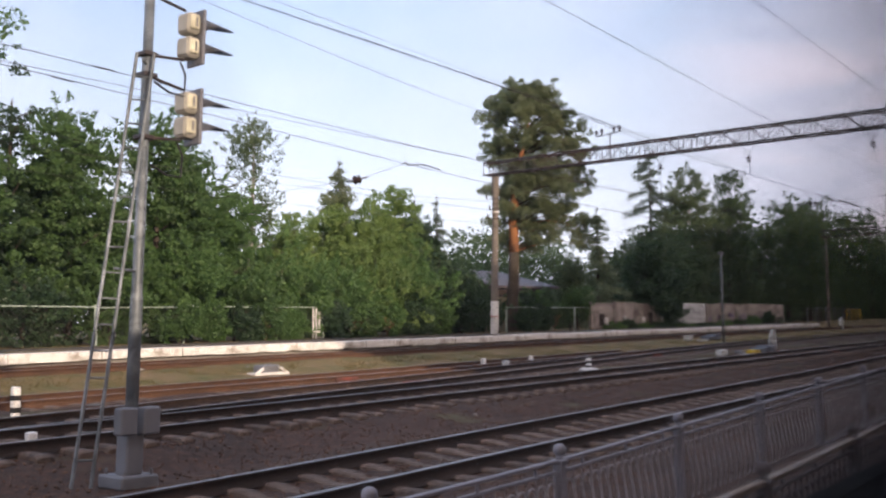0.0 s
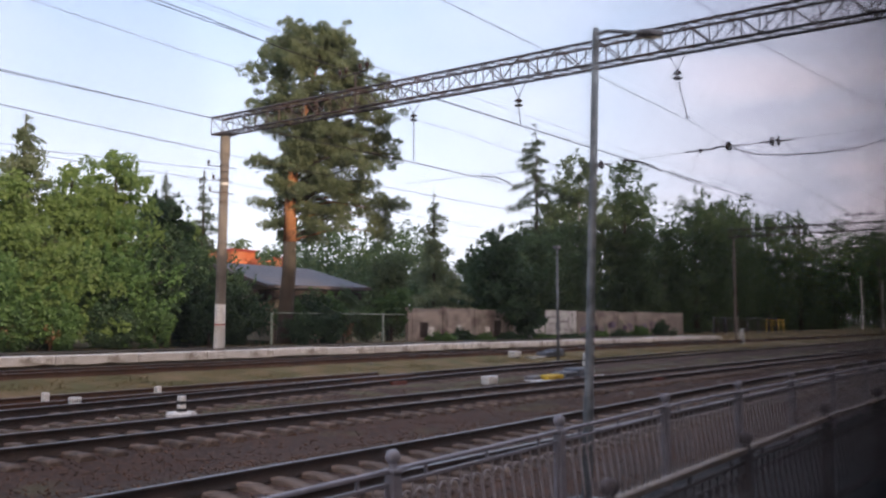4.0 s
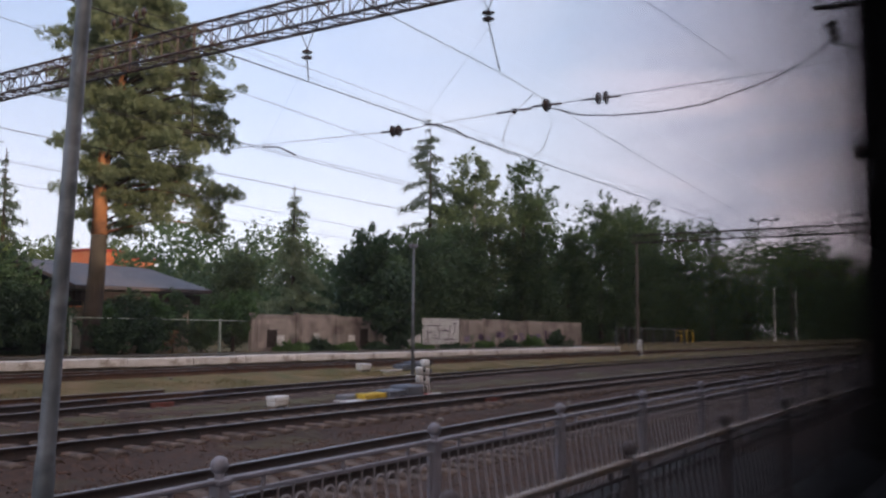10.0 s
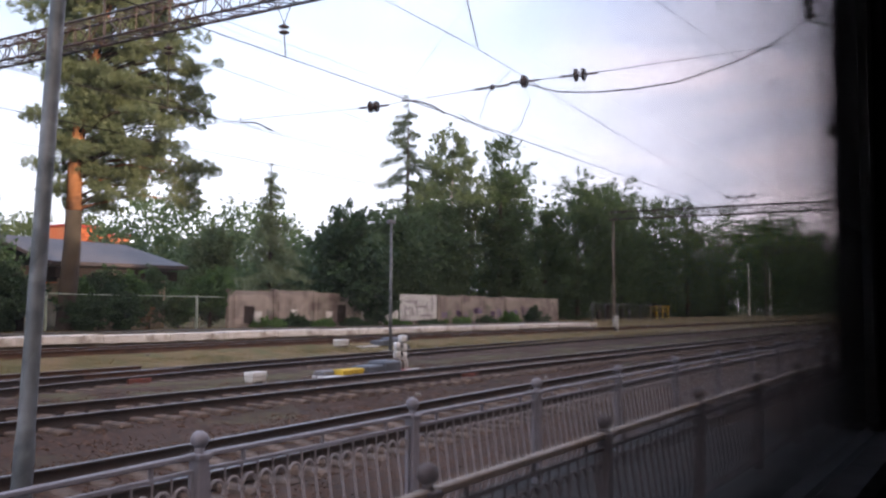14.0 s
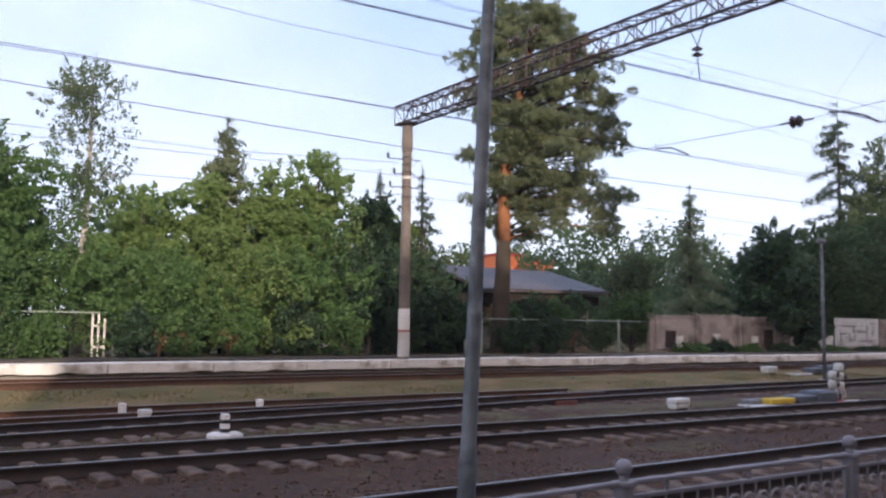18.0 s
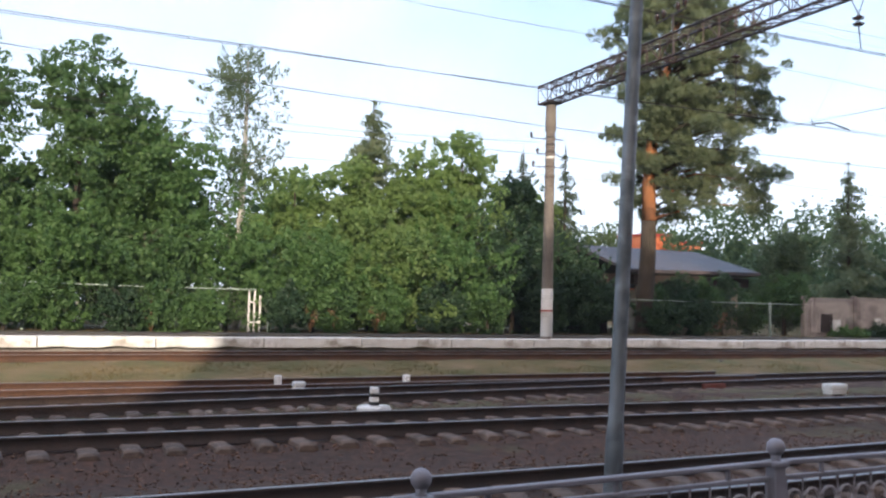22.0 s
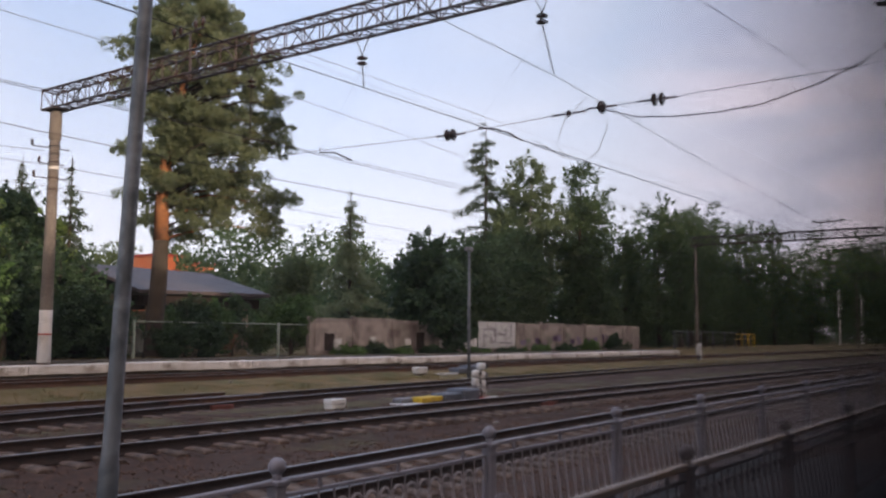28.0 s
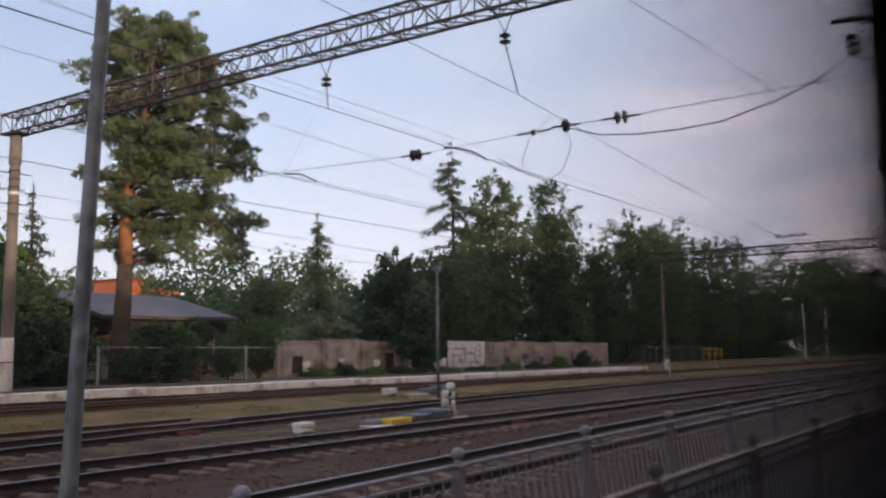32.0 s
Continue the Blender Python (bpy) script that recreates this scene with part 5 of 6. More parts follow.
wire("feeder_wire", along(28.1, [(-120, 9.4), (-40, 8.2), (-7, 7.42), (-3.4, 7.28), (4.4, 7.12), (11, 7.07), (16.2, 7.3), (17.5, 7.36)]), 0.0085, "thin feeder wire ending at the platform mast")
wire("feeder_wire", along(28.2, [(-120, 8.4), (-40, 7.6), (-5, 6.92), (4.4, 6.84), (14.4, 6.94), (18.4, 6.95), (40, 6.55), (60, 6.7), (74, 7.2)]), 0.0085, "thin feeder wire along the platform masts")
wire("feeder_wire", along(28.0, [(-120, 7.4), (-30, 6.5), (-5, 6.12), (8, 6.04), (17.6, 6.25), (40, 5.9), (74, 6.6)]), 0.0075, "lower thin feeder wire along the platform masts")
wire("cross_wire", [(0.5, 18.92, 6.2), (0.37, 20.8, 5.87), (0.3, 24.0, 5.82), (0.2, 29.4, 5.9)], 0.0065, "thin cross-span wire over the third track")
wire("splice", [(-9.75, 18.9, 7.03), (-9.2, 18.9, 7.02)], 0.018, "thick splice clamp on an overhead wire")
wire("splice", [(-10.6, 18.95, 6.64), (-10.1, 18.95, 6.62)], 0.018, "thick splice clamp on an overhead wire")
wire("dropper", [(0.45, 18.9, 6.82), (0.45, 18.95, 6.18)], 0.004, "thin dropper between two overhead wires", 4)
wire("dropper", [(17.1, 9.95, 7.75), (17.2, 11.7, 5.97)], 0.0035, "thin stay from a hanging insulator to the cross-span", 4)
wire("dropper", [(17.2, 14.8, 7.75), (17.2, 16.0, 6.02)], 0.0035, "thin stay from a hanging insulator to the cross-span", 4)
wire("dropper", [(30.6, 9.82, 6.02), (30.6, 10.56, 5.58)], 0.0035, "thin dropper between two overhead wires", 4)
wire("feeder_wire", along(6.0, [(-60, 7.4), (-30, 6.8), (-6, 6.5), (5, 6.42), (11, 6.55), (16, 6.9), (26, 7.5), (50, 9.0), (105, 11.4)]), 0.0063, "thin slack feeder wire over the footway")

# the cross-span under the beam
cross = [(17.2, 18.9, 5.98), (17.2, 16.07, 5.98), (17.2, 12.32, 5.89), (17.2, 8.8, 6.0), (17.2, 7.67, 5.99), (17.2, 4.2, 6.04), (16.95, 2.1, 6.1)]
wire("cross_wire", cross, 0.0063, "thin cross-span wire holding the contact wires in line")


def strung(at, axis, n, r, label):
    root = thing("strain_insulator", at, label, "insulator", "strain insulators")
    part("discs", insulator(bmesh.new(), (0, 0, 0), axis, n, r, 0.15), "insulator", root, smooth=True)
    a = Vector(axis).normalized()
    for s in (-1, 1):
        part("clevis", tube(bmesh.new(), a * 0.1 * s, a * 0.38 * s, 0.022, sides=6), "dark_steel", root)


strung((17.2, 12.32, 5.89), (0, 1, 0.02), 2, 0.13, "dark disc insulators strung in the cross-span wire")
strung((17.2, 8.8, 6.0), (0.3, 1, 0.1), 1, 0.13, "dark disc insulator strung in the cross-span wire")
strung((17.2, 7.67, 5.99), (0, 1, 0.02), 2, 0.13, "dark disc insulators strung in the cross-span wire")
strung((0.37, 20.8, 5.87), (0.1, -1, 0.1), 2, 0.14, "dark disc insulators strung over the third track")
strung((17.2, 9.5, 5.97), (0, 1, 0), 1, 0.07, "small clamp in the cross-span wire")
for pts, label in ((((17.2, 16.07, 6.05), (17.2, 16.07, 5.93), (17.2, 15.6, 5.88), (17.2, 15.08, 5.64)), "thin bent registration arm"), (((17.2, 11.6, 5.95), (17.2, 11.2, 5.88), (17.2, 10.85, 5.75), (17.2, 10.56, 5.56)), "thick bent registration arm"), (((0.5, 18.92, 6.24), (0.5, 18.9, 6.13), (0.5, 18.3, 6.08), (0.5, 17.63, 5.85)), "slender bent registration arm")):
    tagged(part("registration_arm", run(bmesh.new(), pts, 0.02, 6), "dark_steel"), label + " under the truss beam", "registration arm", "registration arms")
wire("jumper_wire", [(17.2, 9.1, 6.24), (17.2, 9.6, 5.85), (17.2, 9.77, 5.4), (17.2, 9.6, 5.12), (17.2, 10.3, 5.56)], 0.0063, "looped jumper wire between messenger and contact wire")
wire("jumper_wire", [(17.2, 8.8, 5.95), (17.2, 8.68, 5.62), (17.2, 8.89, 5.14), (17.2, 9.2, 4.98), (17.6, 10.56, 5.55)], 0.0063, "looped jumper wire between messenger and contact wire")
wire("slack_cable", [(17.2, 8.75, 5.95), (17.2, 8.1, 5.72), (17.2, 7.37, 5.63), (17.2, 6.6, 5.6), (17.2, 5.81, 5.63), (17.2, 4.85, 5.85), (17.2, 4.2, 6.08), (17.15, 3.62, 6.4)], 0.0126, "thick slack cable hanging to the mast")

# ---- footway and its fences ----
def footway():
    root = thing("pavement", (0, 0, 0), "dark asphalt footway beside the line between two fences", "pavement", kind="structure")
    xs = list(np.arange(-40, 62, 4.0))
    bm = bmesh.new()
    rows = [[bm.verts.new((x, y, fence_z(x) - 1.16 + dz)) for y, dz in ((1.6, -0.3), (1.62, 0.0), (5.95, 0.0), (6.0, -0.3))] for x in xs]
    for a, b2 in zip(rows, rows[1:]):
        for k in range(3):
            bm.faces.new((a[k], b2[k], b2[k + 1], a[k + 1]))
    M["asphalt"] = mat("dark_asphalt", (0.018, 0.015, 0.015), 0.95, 0, 0.35, 25, 0.8, 0.3, (0.028, 0.022, 0.02))
    part("asphalt", bm, "asphalt", root)


footway()

FENCE = fence_meshes()
for k in range(-9, 14):
    fence_bay(FENCE, 5.82 + BAY * k, 5.68, near=k < 5)
for k in range(-8, 8):
    fence_bay(FENCE, 5.55 + 2.62 * k, 3.7, True, near=k < 4)

# ---- trackside gear ----
lamp_pole()
low_lamp()
signal_mast()
cable_box(18.72, 16.85, "white metal trackside cable box on short legs", 0.72, 0.3)
cable_box(31.9, 24.2, "white metal trackside box on the dry grass", 0.85, 0.32)


def hatch_box(x, y):
    root = thing("cable_hatch", (x, y, ground_z(x, y)), "grey metal cable hatch with white sloping sides on the grass", "cable hatch")
    part("hatch", boxed((-0.32, -0.25, 0.0), (0.32, 0.25, 0.26), 0.03), "grey_paint", root)
    for s in (-1, 1):
        bm = bmesh.new()
        box(bm, (-0.04, -0.04, 0), (0.04, 0.04, 0.34), 0.01)
        bm.transform(pose(s * 0.62, -0.25, 0.0, 0, -s * 60, 0))
        part("sloping_side", bm, "white_paint", root)
    part("base", boxed((-0.68, -0.3, -0.08), (0.68, 0.3, 0.03), 0.02), "white_paint", root)


hatch_box(-1.0, 23.4)
marker_post(7.2, 16.75, 0.42, "short black and white striped marker post on a round white slab", 2, True)
marker_post(6.48, 20.55, 0.32, "short white marker post by the turnout")
marker_post(9.43, 20.5, 0.3, "short white marker post by the turnout")
marker_post(-11.7, 18.0, 0.62, "black and white striped marker post beside the siding", 2)
marker_post(-13.4, 14.23, 0.22, "small white numbered post between the rails", 1)
cable_box(6.7, 19.75, "small white ribbed box between the rails", 0.36, 0.26)
dwarf_signal(25.3, 16.95, "low trackside signal with white lamp housings", 1.05)
dwarf_signal(64.0, 24.6, "far low trackside signal between the tracks", 1.1)
point_machine(23.45, 17.0, "blue-grey point machine with yellow cover beside the rails")
point_machine(34.5, 24.2, "blue-grey point machine on white boards beyond the tracks", False)
for x, y, le in ((-1.3, 17.2, 0.8), (-1.1, 19.85, 0.9), (17.0, 19.0, 0.7), (23.3, 13.4, 0.8)):
    root = tagged(part("rail_clamp", boxed((x - le / 2, y - 0.05, -0.17), (x + le / 2, y + 0.03, -0.045), 0.012), "clamp_red"), "red-painted insulated rail joint clamp", "rail clamp", "red rail clamps")


# ---- behind the platform ----
def chain_fence(x0, x1, y, label, gap=3.7, mesh=True, paint="wire_mesh"):
    root = thing("chain_link_fence", (x0, y, 0.72), label, "fence", "fences behind the platform")
    rng = random.Random(int(x0 * 10))
    n = round((x1 - x0) / gap)
    for k in range(n + 1):
        part("post", boxed((k * gap - 0.045, -0.045, -0.2), (k * gap + 0.045, 0.045, 1.5), 0.01), paint, root)
        if k < n:
            a, b = k * gap + 0.05, (k + 1) * gap - 0.05
            d = rng.uniform(-0.05, 0.05)
            part("top_bar", tube(bmesh.new(), (a, 0, 1.42 + d), (b, 0, 1.42), 0.024, sides=6), paint, root)
            if mesh:
                bm = bmesh.new()
                w, h, s = b - a, 1.3, 0.2
                m = int((w + h) / s)
                for j in range(m):
                    u = j * s
                    p, q = max(0, u - h), min(w, u)
                    tube(bm, (a + p, 0, 0.08 + u - p if u - p < h else 0.08 + h), (a + q, 0, 0.08 + max(0, u - q)), 0.004, sides=3, caps=False)
                    tube(bm, (b - p, 0.01, 0.08 + u - p if u - p < h else 0.08 + h), (b - q, 0.01, 0.08 + max(0, u - q)), 0.004, sides=3, caps=False)
                part("netting", bm, "dark_steel", root)


chain_fence(-20.5, 9.1, 31.3, "pale green chain-link fence overgrown by bushes")
chain_fence(23.3, 34.6, 31.2, "pale pipe fence before the house garden", 3.75)


def ladder_gate(x, y):
    root = thing("fence_gate_post", (x, y, 0.75), "white-painted ladder-like gate posts in the fence", "gate")
    for dx in (0, 0.18, 0.36):
        part("upright", boxed((dx - 0.03, -0.03, -0.05), (dx + 0.03, 0.03, 1.35 if dx < 0.3 else 1.2), 0.005), "white_paint", root)
    for z in (0.3, 0.95):
        part("bar", boxed((0, -0.02, z), (0.36, 0.02, z + 0.06), 0.005), "white_paint", root)


ladder_gate(8.4, 31.15)


def concrete_wall():
    root = thing("concrete_wall", (32.6, 31.0, 0.7), "grey concrete panel wall with faded paint behind the platform", "wall")
    rng = random.Random(8)
    for k in range(12):
        x = 3.0 * k
        if k == 4:
            continue
        h = 1.78 + rng.uniform(-0.04, 0.04)
        panel = part("panel", boxed((x + 0.02, 0, -0.3), (x + 2.98, 0.12, h), 0.02), "concrete_panel", root)
        part("panel_rib", boxed((x + 0.3, -0.03, 0.2), (x + 2.7, 0.02, h - 0.2), 0.015), "concrete_panel", panel)
        part("pillar", boxed((x - 0.1, -0.06, -0.3), (x + 0.1, 0.16, h + 0.06), 0.02), "concrete_panel", root)
    # faded sprayed patches, each with a few thin strokes
    M["spray_violet"] = mat("violet_spray_paint", (0.16, 0.12, 0.26), 0.7, 0, 0.3, 8, 2.0, 0.0, (0.26, 0.22, 0.22), 0.5)
    M["spray_green"] = mat("green_spray_paint", (0.16, 0.2, 0.12), 0.7, 0, 0.3, 8, 2.0, 0.0, (0.26, 0.22, 0.2), 0.5)
    for k in range(16):
        x, z = 18.4 + 0.8 * k + rng.uniform(-0.2, 0.2), rng.uniform(0.35, 0.7)
        patch = part("paint_patch", boxed((x, -0.042, z), (x + rng.uniform(0.4, 0.75), -0.031, z + rng.uniform(0.3, 0.7))), ("spray_violet", "spray_green", "graffiti")[k % 3], root)
    # a whitewashed field with thin outlined letters that cannot be read
    part("whitewash", boxed((13.7, -0.07, 0.28), (17.75, -0.058, 1.8)), "white_box", root, "whitewashed field on the wall")
    for x0, z0, w, up in ((14.2, 0.55, 0.0, 0.55), (14.2, 1.35, 1.5, 0.0), (15.0, 0.6, 0.0, 0.45), (15.0, 0.6, 0.35, 0.0), (15.5, 0.5, 0.0, 0.6), (15.7, 1.05, 0.9, 0.0), (16.6, 0.95, 0.0, 0.45), (16.0, 0.55, 1.2, 0.0), (17.2, 0.9, 0.0, 0.5), (17.0, 1.5, 0.4, 0.0), (15.4, 1.0, 0.0, 0.35), (14.3, 0.95, 0.45, 0.0)):
        part("paint_stroke", boxed((x0, -0.082, z0), (x0 + max(w, 0.06), -0.071, z0 + max(up, 0.055))), "graffiti", root)
    for x, z, w, up in ((0.9, 0.25, 0.7, 0.8), (7.9, 0.2, 0.7, 0.95), (20.6, 0.3, 0.5, 0.5)):
        part("dark_patch", boxed((x, -0.042, z), (x + w, -0.031, z + up)), "dark_brown", root, "dark brown patch")
    part("white_patch", boxed((12.0, -0.042, 0.05), (13.6, -0.031, 0.85)), "white_paint", root, "whitewashed patch low on the wall")
    for k in range(7):
        x, z = 1.2 + 1.5 * k + rng.uniform(-0.3, 0.3), rng.uniform(0.1, 0.4)
        part("plaster_patch", boxed((x, -0.042, z), (x + rng.uniform(0.3, 0.7), -0.031, z + rng.uniform(0.5, 1.0))), ("white_paint", "concrete")[k % 2], root)


concrete_wall()


def house():
    root = thing("house", (0, 0, 0), "low house with a wide slate-grey roof and cream walls", "house")
    A, B = Vector((25.6, 38.5, 4.68)), Vector((33.0, 38.5, 4.62))
    C, D = Vector((25.0, 33.3, 3.35)), Vector((32.0, 33.0, 3.4))
    E, F = Vector((24.5, 44.0, 3.3)), Vector((36.0, 44.0, 3.3))

    def slab(name, pts, up=0.14):
        bm = bmesh.new()
        top = [bm.verts.new(p + Vector((0, 0, up))) for p in pts]
        low = [bm.verts.new(p) for p in pts]
        bm.faces.new(top)
        bm.faces.new(low[::-1])
        for i in range(len(pts)):
            j = (i + 1) % len(pts)
            bm.faces.new((low[i], low[j], top[j], top[i]))
        part(name, bm, "roof", root, "slate-grey sheet roof")
    slab("roof_front", [C, D, B, A])
    slab("roof_hip", [D, F, B])
    slab("roof_back", [F, E, A, B])
    part("wall_front", boxed((25.9, 33.8, 0.4), (31.4, 34.1, 2.85), 0.01), "cream", root)
    part("wall_right", boxed((31.1, 34.1, 0.4), (31.4, 43.0, 2.85), 0.01), "cream", root)
    # left wall, fascia and gable are dark brown, the other walls cream
    part("wall_left", boxed((24.2, 34.1, 0.4), (24.5, 43.0, 2.9), 0.01), "dark_brown", root)
    part("fascia", boxed((25.4, 33.5, 2.85), (31.8, 33.9, 3.28), 0.01), "dark_brown", root)
    part("window", boxed((28.0, 33.74, 1.3), (29.2, 33.82, 2.3), 0.01), "black", root)
    part("gable", boxed((24.3, 34.2, 2.9), (31.3, 42.9, 3.3), 0.01), "dark_brown", root)


house()


def orange_house():
    root = thing("orange_building", (0, 0, 0), "bright orange building with stepped flat roofs beyond the trees", "building")
    part("tower_wall", boxed((46.0, 60, 0.5), (48.8, 63, 7.6), 0.03), "orange", root)
    part("wing_wall", boxed((49.0, 60.2, 0.5), (52.0, 63, 7.2), 0.03), "orange", root)
    part("tower_roof", boxed((45.9, 59.8, 7.6), (48.95, 63.2, 7.76), 0.02), "red_paint", root)
    part("wing_roof", boxed((48.98, 60.0, 7.2), (52.2, 63.2, 7.35), 0.02), "red_paint", root)


orange_house()


def barrier(x, y):
    root = thing("barrier", (x, y, 0.8), "yellow-painted low pipe barrier beyond the platform end", "barrier")
    for k in range(4):
        part("post", boxed((k * 2.0 - 0.06, -0.06, -0.2), (k * 2.0 + 0.06, 0.06, 1.3), 0.01), "yellow_paint", root)
    for z in (1.2, 0.7):
        part("bar", tube(bmesh.new(), (0, 0, z), (6, 0, z), 0.05, sides=6), "yellow_paint", root)


barrier(98.0, 33.5)
chain_fence(75.5, 93.5, 31.0, "thin grey mesh fence beyond the platform end", 3.0, True, "steel")
for x in (139.9, 153.8):
    root = thing("lamp_post", (x, 33.0, 0.8), "far thin pale lamp post before the wood", "lamp post", "far lamp posts")
    part("pole", turned(bmesh.new(), (0, 0, -0.2), [(0, 0.14), (7.8, 0.09)], 10), "white_paint", root)

# ---- trees ----
old_pine((24.5, 31.6), 14.8, "tall old pine with orange upper trunk and ragged crown")
G = "dense green broadleaf tree behind the platform fence"
broadleaf((-8.7, 38.0), 17.5, 5.5, "tall broad oak with lobed crown over the fence", 480, 70, 0.19, "leaf", seed=20, h0=8.2, low=0.45, clump=0.85, rag=0.5, sprig=0.5)
# left-hand trees get shade in the leaf colour, the right-hand group sunlight
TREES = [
    ((-15.0, 35.5), 10.5, 3.8, "leaf"), ((-9.8, 35.3), 8.6, 3.2, "leaf_shaded"), ((-5.6, 35.0), 8.2, 2.8, "leaf_shaded"), ((-2.2, 37.6), 10.9, 3.2, "leaf_dark"), ((-0.6, 35.6), 9.2, 2.6, "leaf_shaded"), ((0.4, 37.2), 10.3, 3.0, "leaf_shaded"), ((3.2, 35.4), 9.9, 2.9, "leaf_shaded"), ((5.4, 36.2), 8.7, 2.4, "leaf"),
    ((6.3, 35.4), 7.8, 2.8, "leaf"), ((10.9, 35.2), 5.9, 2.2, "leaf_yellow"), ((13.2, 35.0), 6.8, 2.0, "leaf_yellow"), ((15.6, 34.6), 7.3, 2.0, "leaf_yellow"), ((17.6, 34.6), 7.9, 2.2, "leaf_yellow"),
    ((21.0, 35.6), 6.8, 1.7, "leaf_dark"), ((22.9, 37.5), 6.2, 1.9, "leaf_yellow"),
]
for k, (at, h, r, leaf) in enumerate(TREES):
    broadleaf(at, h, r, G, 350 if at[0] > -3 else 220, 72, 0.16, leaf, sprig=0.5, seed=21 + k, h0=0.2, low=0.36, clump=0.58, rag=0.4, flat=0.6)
broadleaf((9.1, 36.2), 11.3, 1.7, "slender birch with thin hanging twigs", 120, 34, 0.12, "birch_leaf", "birch_bark", 4.0, 0.4, 0.5, 51, (0, 0, -0.9), "birch", sprig=0.7)
spruce((14.1, 35.2), 9.1, 2.1, "young spruce rising among green bushes", 61, 36, 1.0, "needle", power=0.62, spray=1.6)
spruce((21.6, 36.4), 8.0, 1.7, "dark young spruce behind the bushes", 65, 26, 1.0)
spruce((23.9, 36.6), 8.4, 1.6, "dark young spruce behind the bushes", 66, 24, 0.9)
# low growth: shade near the ground is put into darker leaves
BUSHES = [(-17, 32.6, 3.0, "leaf"), (-12.5, 32.8, 3.6, "leaf_shaded"), (-8, 32.6, 3.2, "leaf_dark"), (-4, 32.6, 2.6, "leaf_dark"), (-0.5, 32.8, 3.4, "leaf_shaded"), (2.8, 32.7, 4.2, "leaf"), (5.2, 32.6, 3.6, "leaf_shaded"), (8.0, 32.8, 4.4, "leaf"), (11.0, 32.6, 3.6, "leaf"), (13.8, 32.5, 4.4, "leaf_yellow"), (16.4, 32.4, 4.8, "leaf"), (19.0, 32.6, 4.6, "leaf_dark"), (21.0, 32.6, 4.0, "leaf_dark"), (22.8, 32.8, 2.8, "leaf_dark")]
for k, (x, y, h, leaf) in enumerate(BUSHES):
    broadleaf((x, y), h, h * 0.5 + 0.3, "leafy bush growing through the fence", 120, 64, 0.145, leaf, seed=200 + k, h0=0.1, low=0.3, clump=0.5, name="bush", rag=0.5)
for k, (x, y, h, r, leaf) in enumerate(((25.4, 32.0, 2.0, 0.8, "leaf_shaded"), (26.6, 32.3, 2.6, 0.9, "leaf_dark"), (27.9, 32.1, 2.3, 0.8, "leaf_shaded"), (29.2, 32.4, 2.7, 0.7, "leaf_wood"), (30.4, 31.9, 1.6, 0.7, "leaf_shaded"), (32.3, 31.9, 2.9, 1.0, "leaf_shaded"))):
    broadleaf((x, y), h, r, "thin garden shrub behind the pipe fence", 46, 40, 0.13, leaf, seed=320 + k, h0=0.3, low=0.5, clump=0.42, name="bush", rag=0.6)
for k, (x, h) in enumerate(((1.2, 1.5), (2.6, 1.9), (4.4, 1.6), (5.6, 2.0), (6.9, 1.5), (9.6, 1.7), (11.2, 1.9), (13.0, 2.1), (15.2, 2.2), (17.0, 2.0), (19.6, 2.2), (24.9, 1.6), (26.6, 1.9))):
    broadleaf((x, 30.85), h, 0.75, "low leafy shrub before the fence", 46, 56, 0.12, ("leaf_shaded", "leaf", "leaf_dark")[k % 3] if x < 18 else "leaf_dark", seed=260 + k, h0=0.05, low=0.4, clump=0.32, name="bush", rag=0.5)
for k, (x, h, r) in enumerate(((34.6, 0.45, 1.3), (36.8, 0.6, 0.8), (38.8, 0.4, 1.3), (41.0, 0.5, 1.2), (45.6, 0.35, 1.4), (48.6, 0.32, 1.8), (52.4, 0.45, 1.5), (56.0, 0.5, 1.3), (59.5, 0.75, 1.2), (63.4, 1.1, 1.4))):
    broadleaf((x, 30.75), h, r, "low green weeds at the foot of the concrete wall", 44, 50, 0.14, ("leaf", "leaf_dark")[k % 2], seed=290 + k, h0=0.02, low=0.4, clump=0.24, name="bush", rag=0.7)
broadleaf((33.6, 33.2), 4.9, 1.2, "pale young willow beside the concrete wall", 110, 46, 0.16, "birch_leaf", seed=230, h0=0.4, low=0.35, clump=0.55)
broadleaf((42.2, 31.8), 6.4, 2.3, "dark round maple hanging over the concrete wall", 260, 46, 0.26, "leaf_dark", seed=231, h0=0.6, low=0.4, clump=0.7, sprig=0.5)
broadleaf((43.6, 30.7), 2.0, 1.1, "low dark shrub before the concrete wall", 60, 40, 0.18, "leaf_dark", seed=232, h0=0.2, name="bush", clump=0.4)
spruce((64.0, 42.0), 18.4, 4.2, "tall ragged spruce with sparse drooping boughs", 62, 40, 0.5, power=0.6, spray=1.1)
broadleaf((64.6, 38.3), 15.4, 3.1, "tall birch with hanging twigs at the wood's edge", 300, 46, 0.27, "birch_leaf", "birch_bark", 2, 0.4, 0.8, 71, (0, 0, -0.5), "birch", sprig=0.5)
spruce((38.2, 33.6), 8.6, 2.6, "dark young pine behind the concrete wall", 63, 22, 1.0, "needle", name="pine")
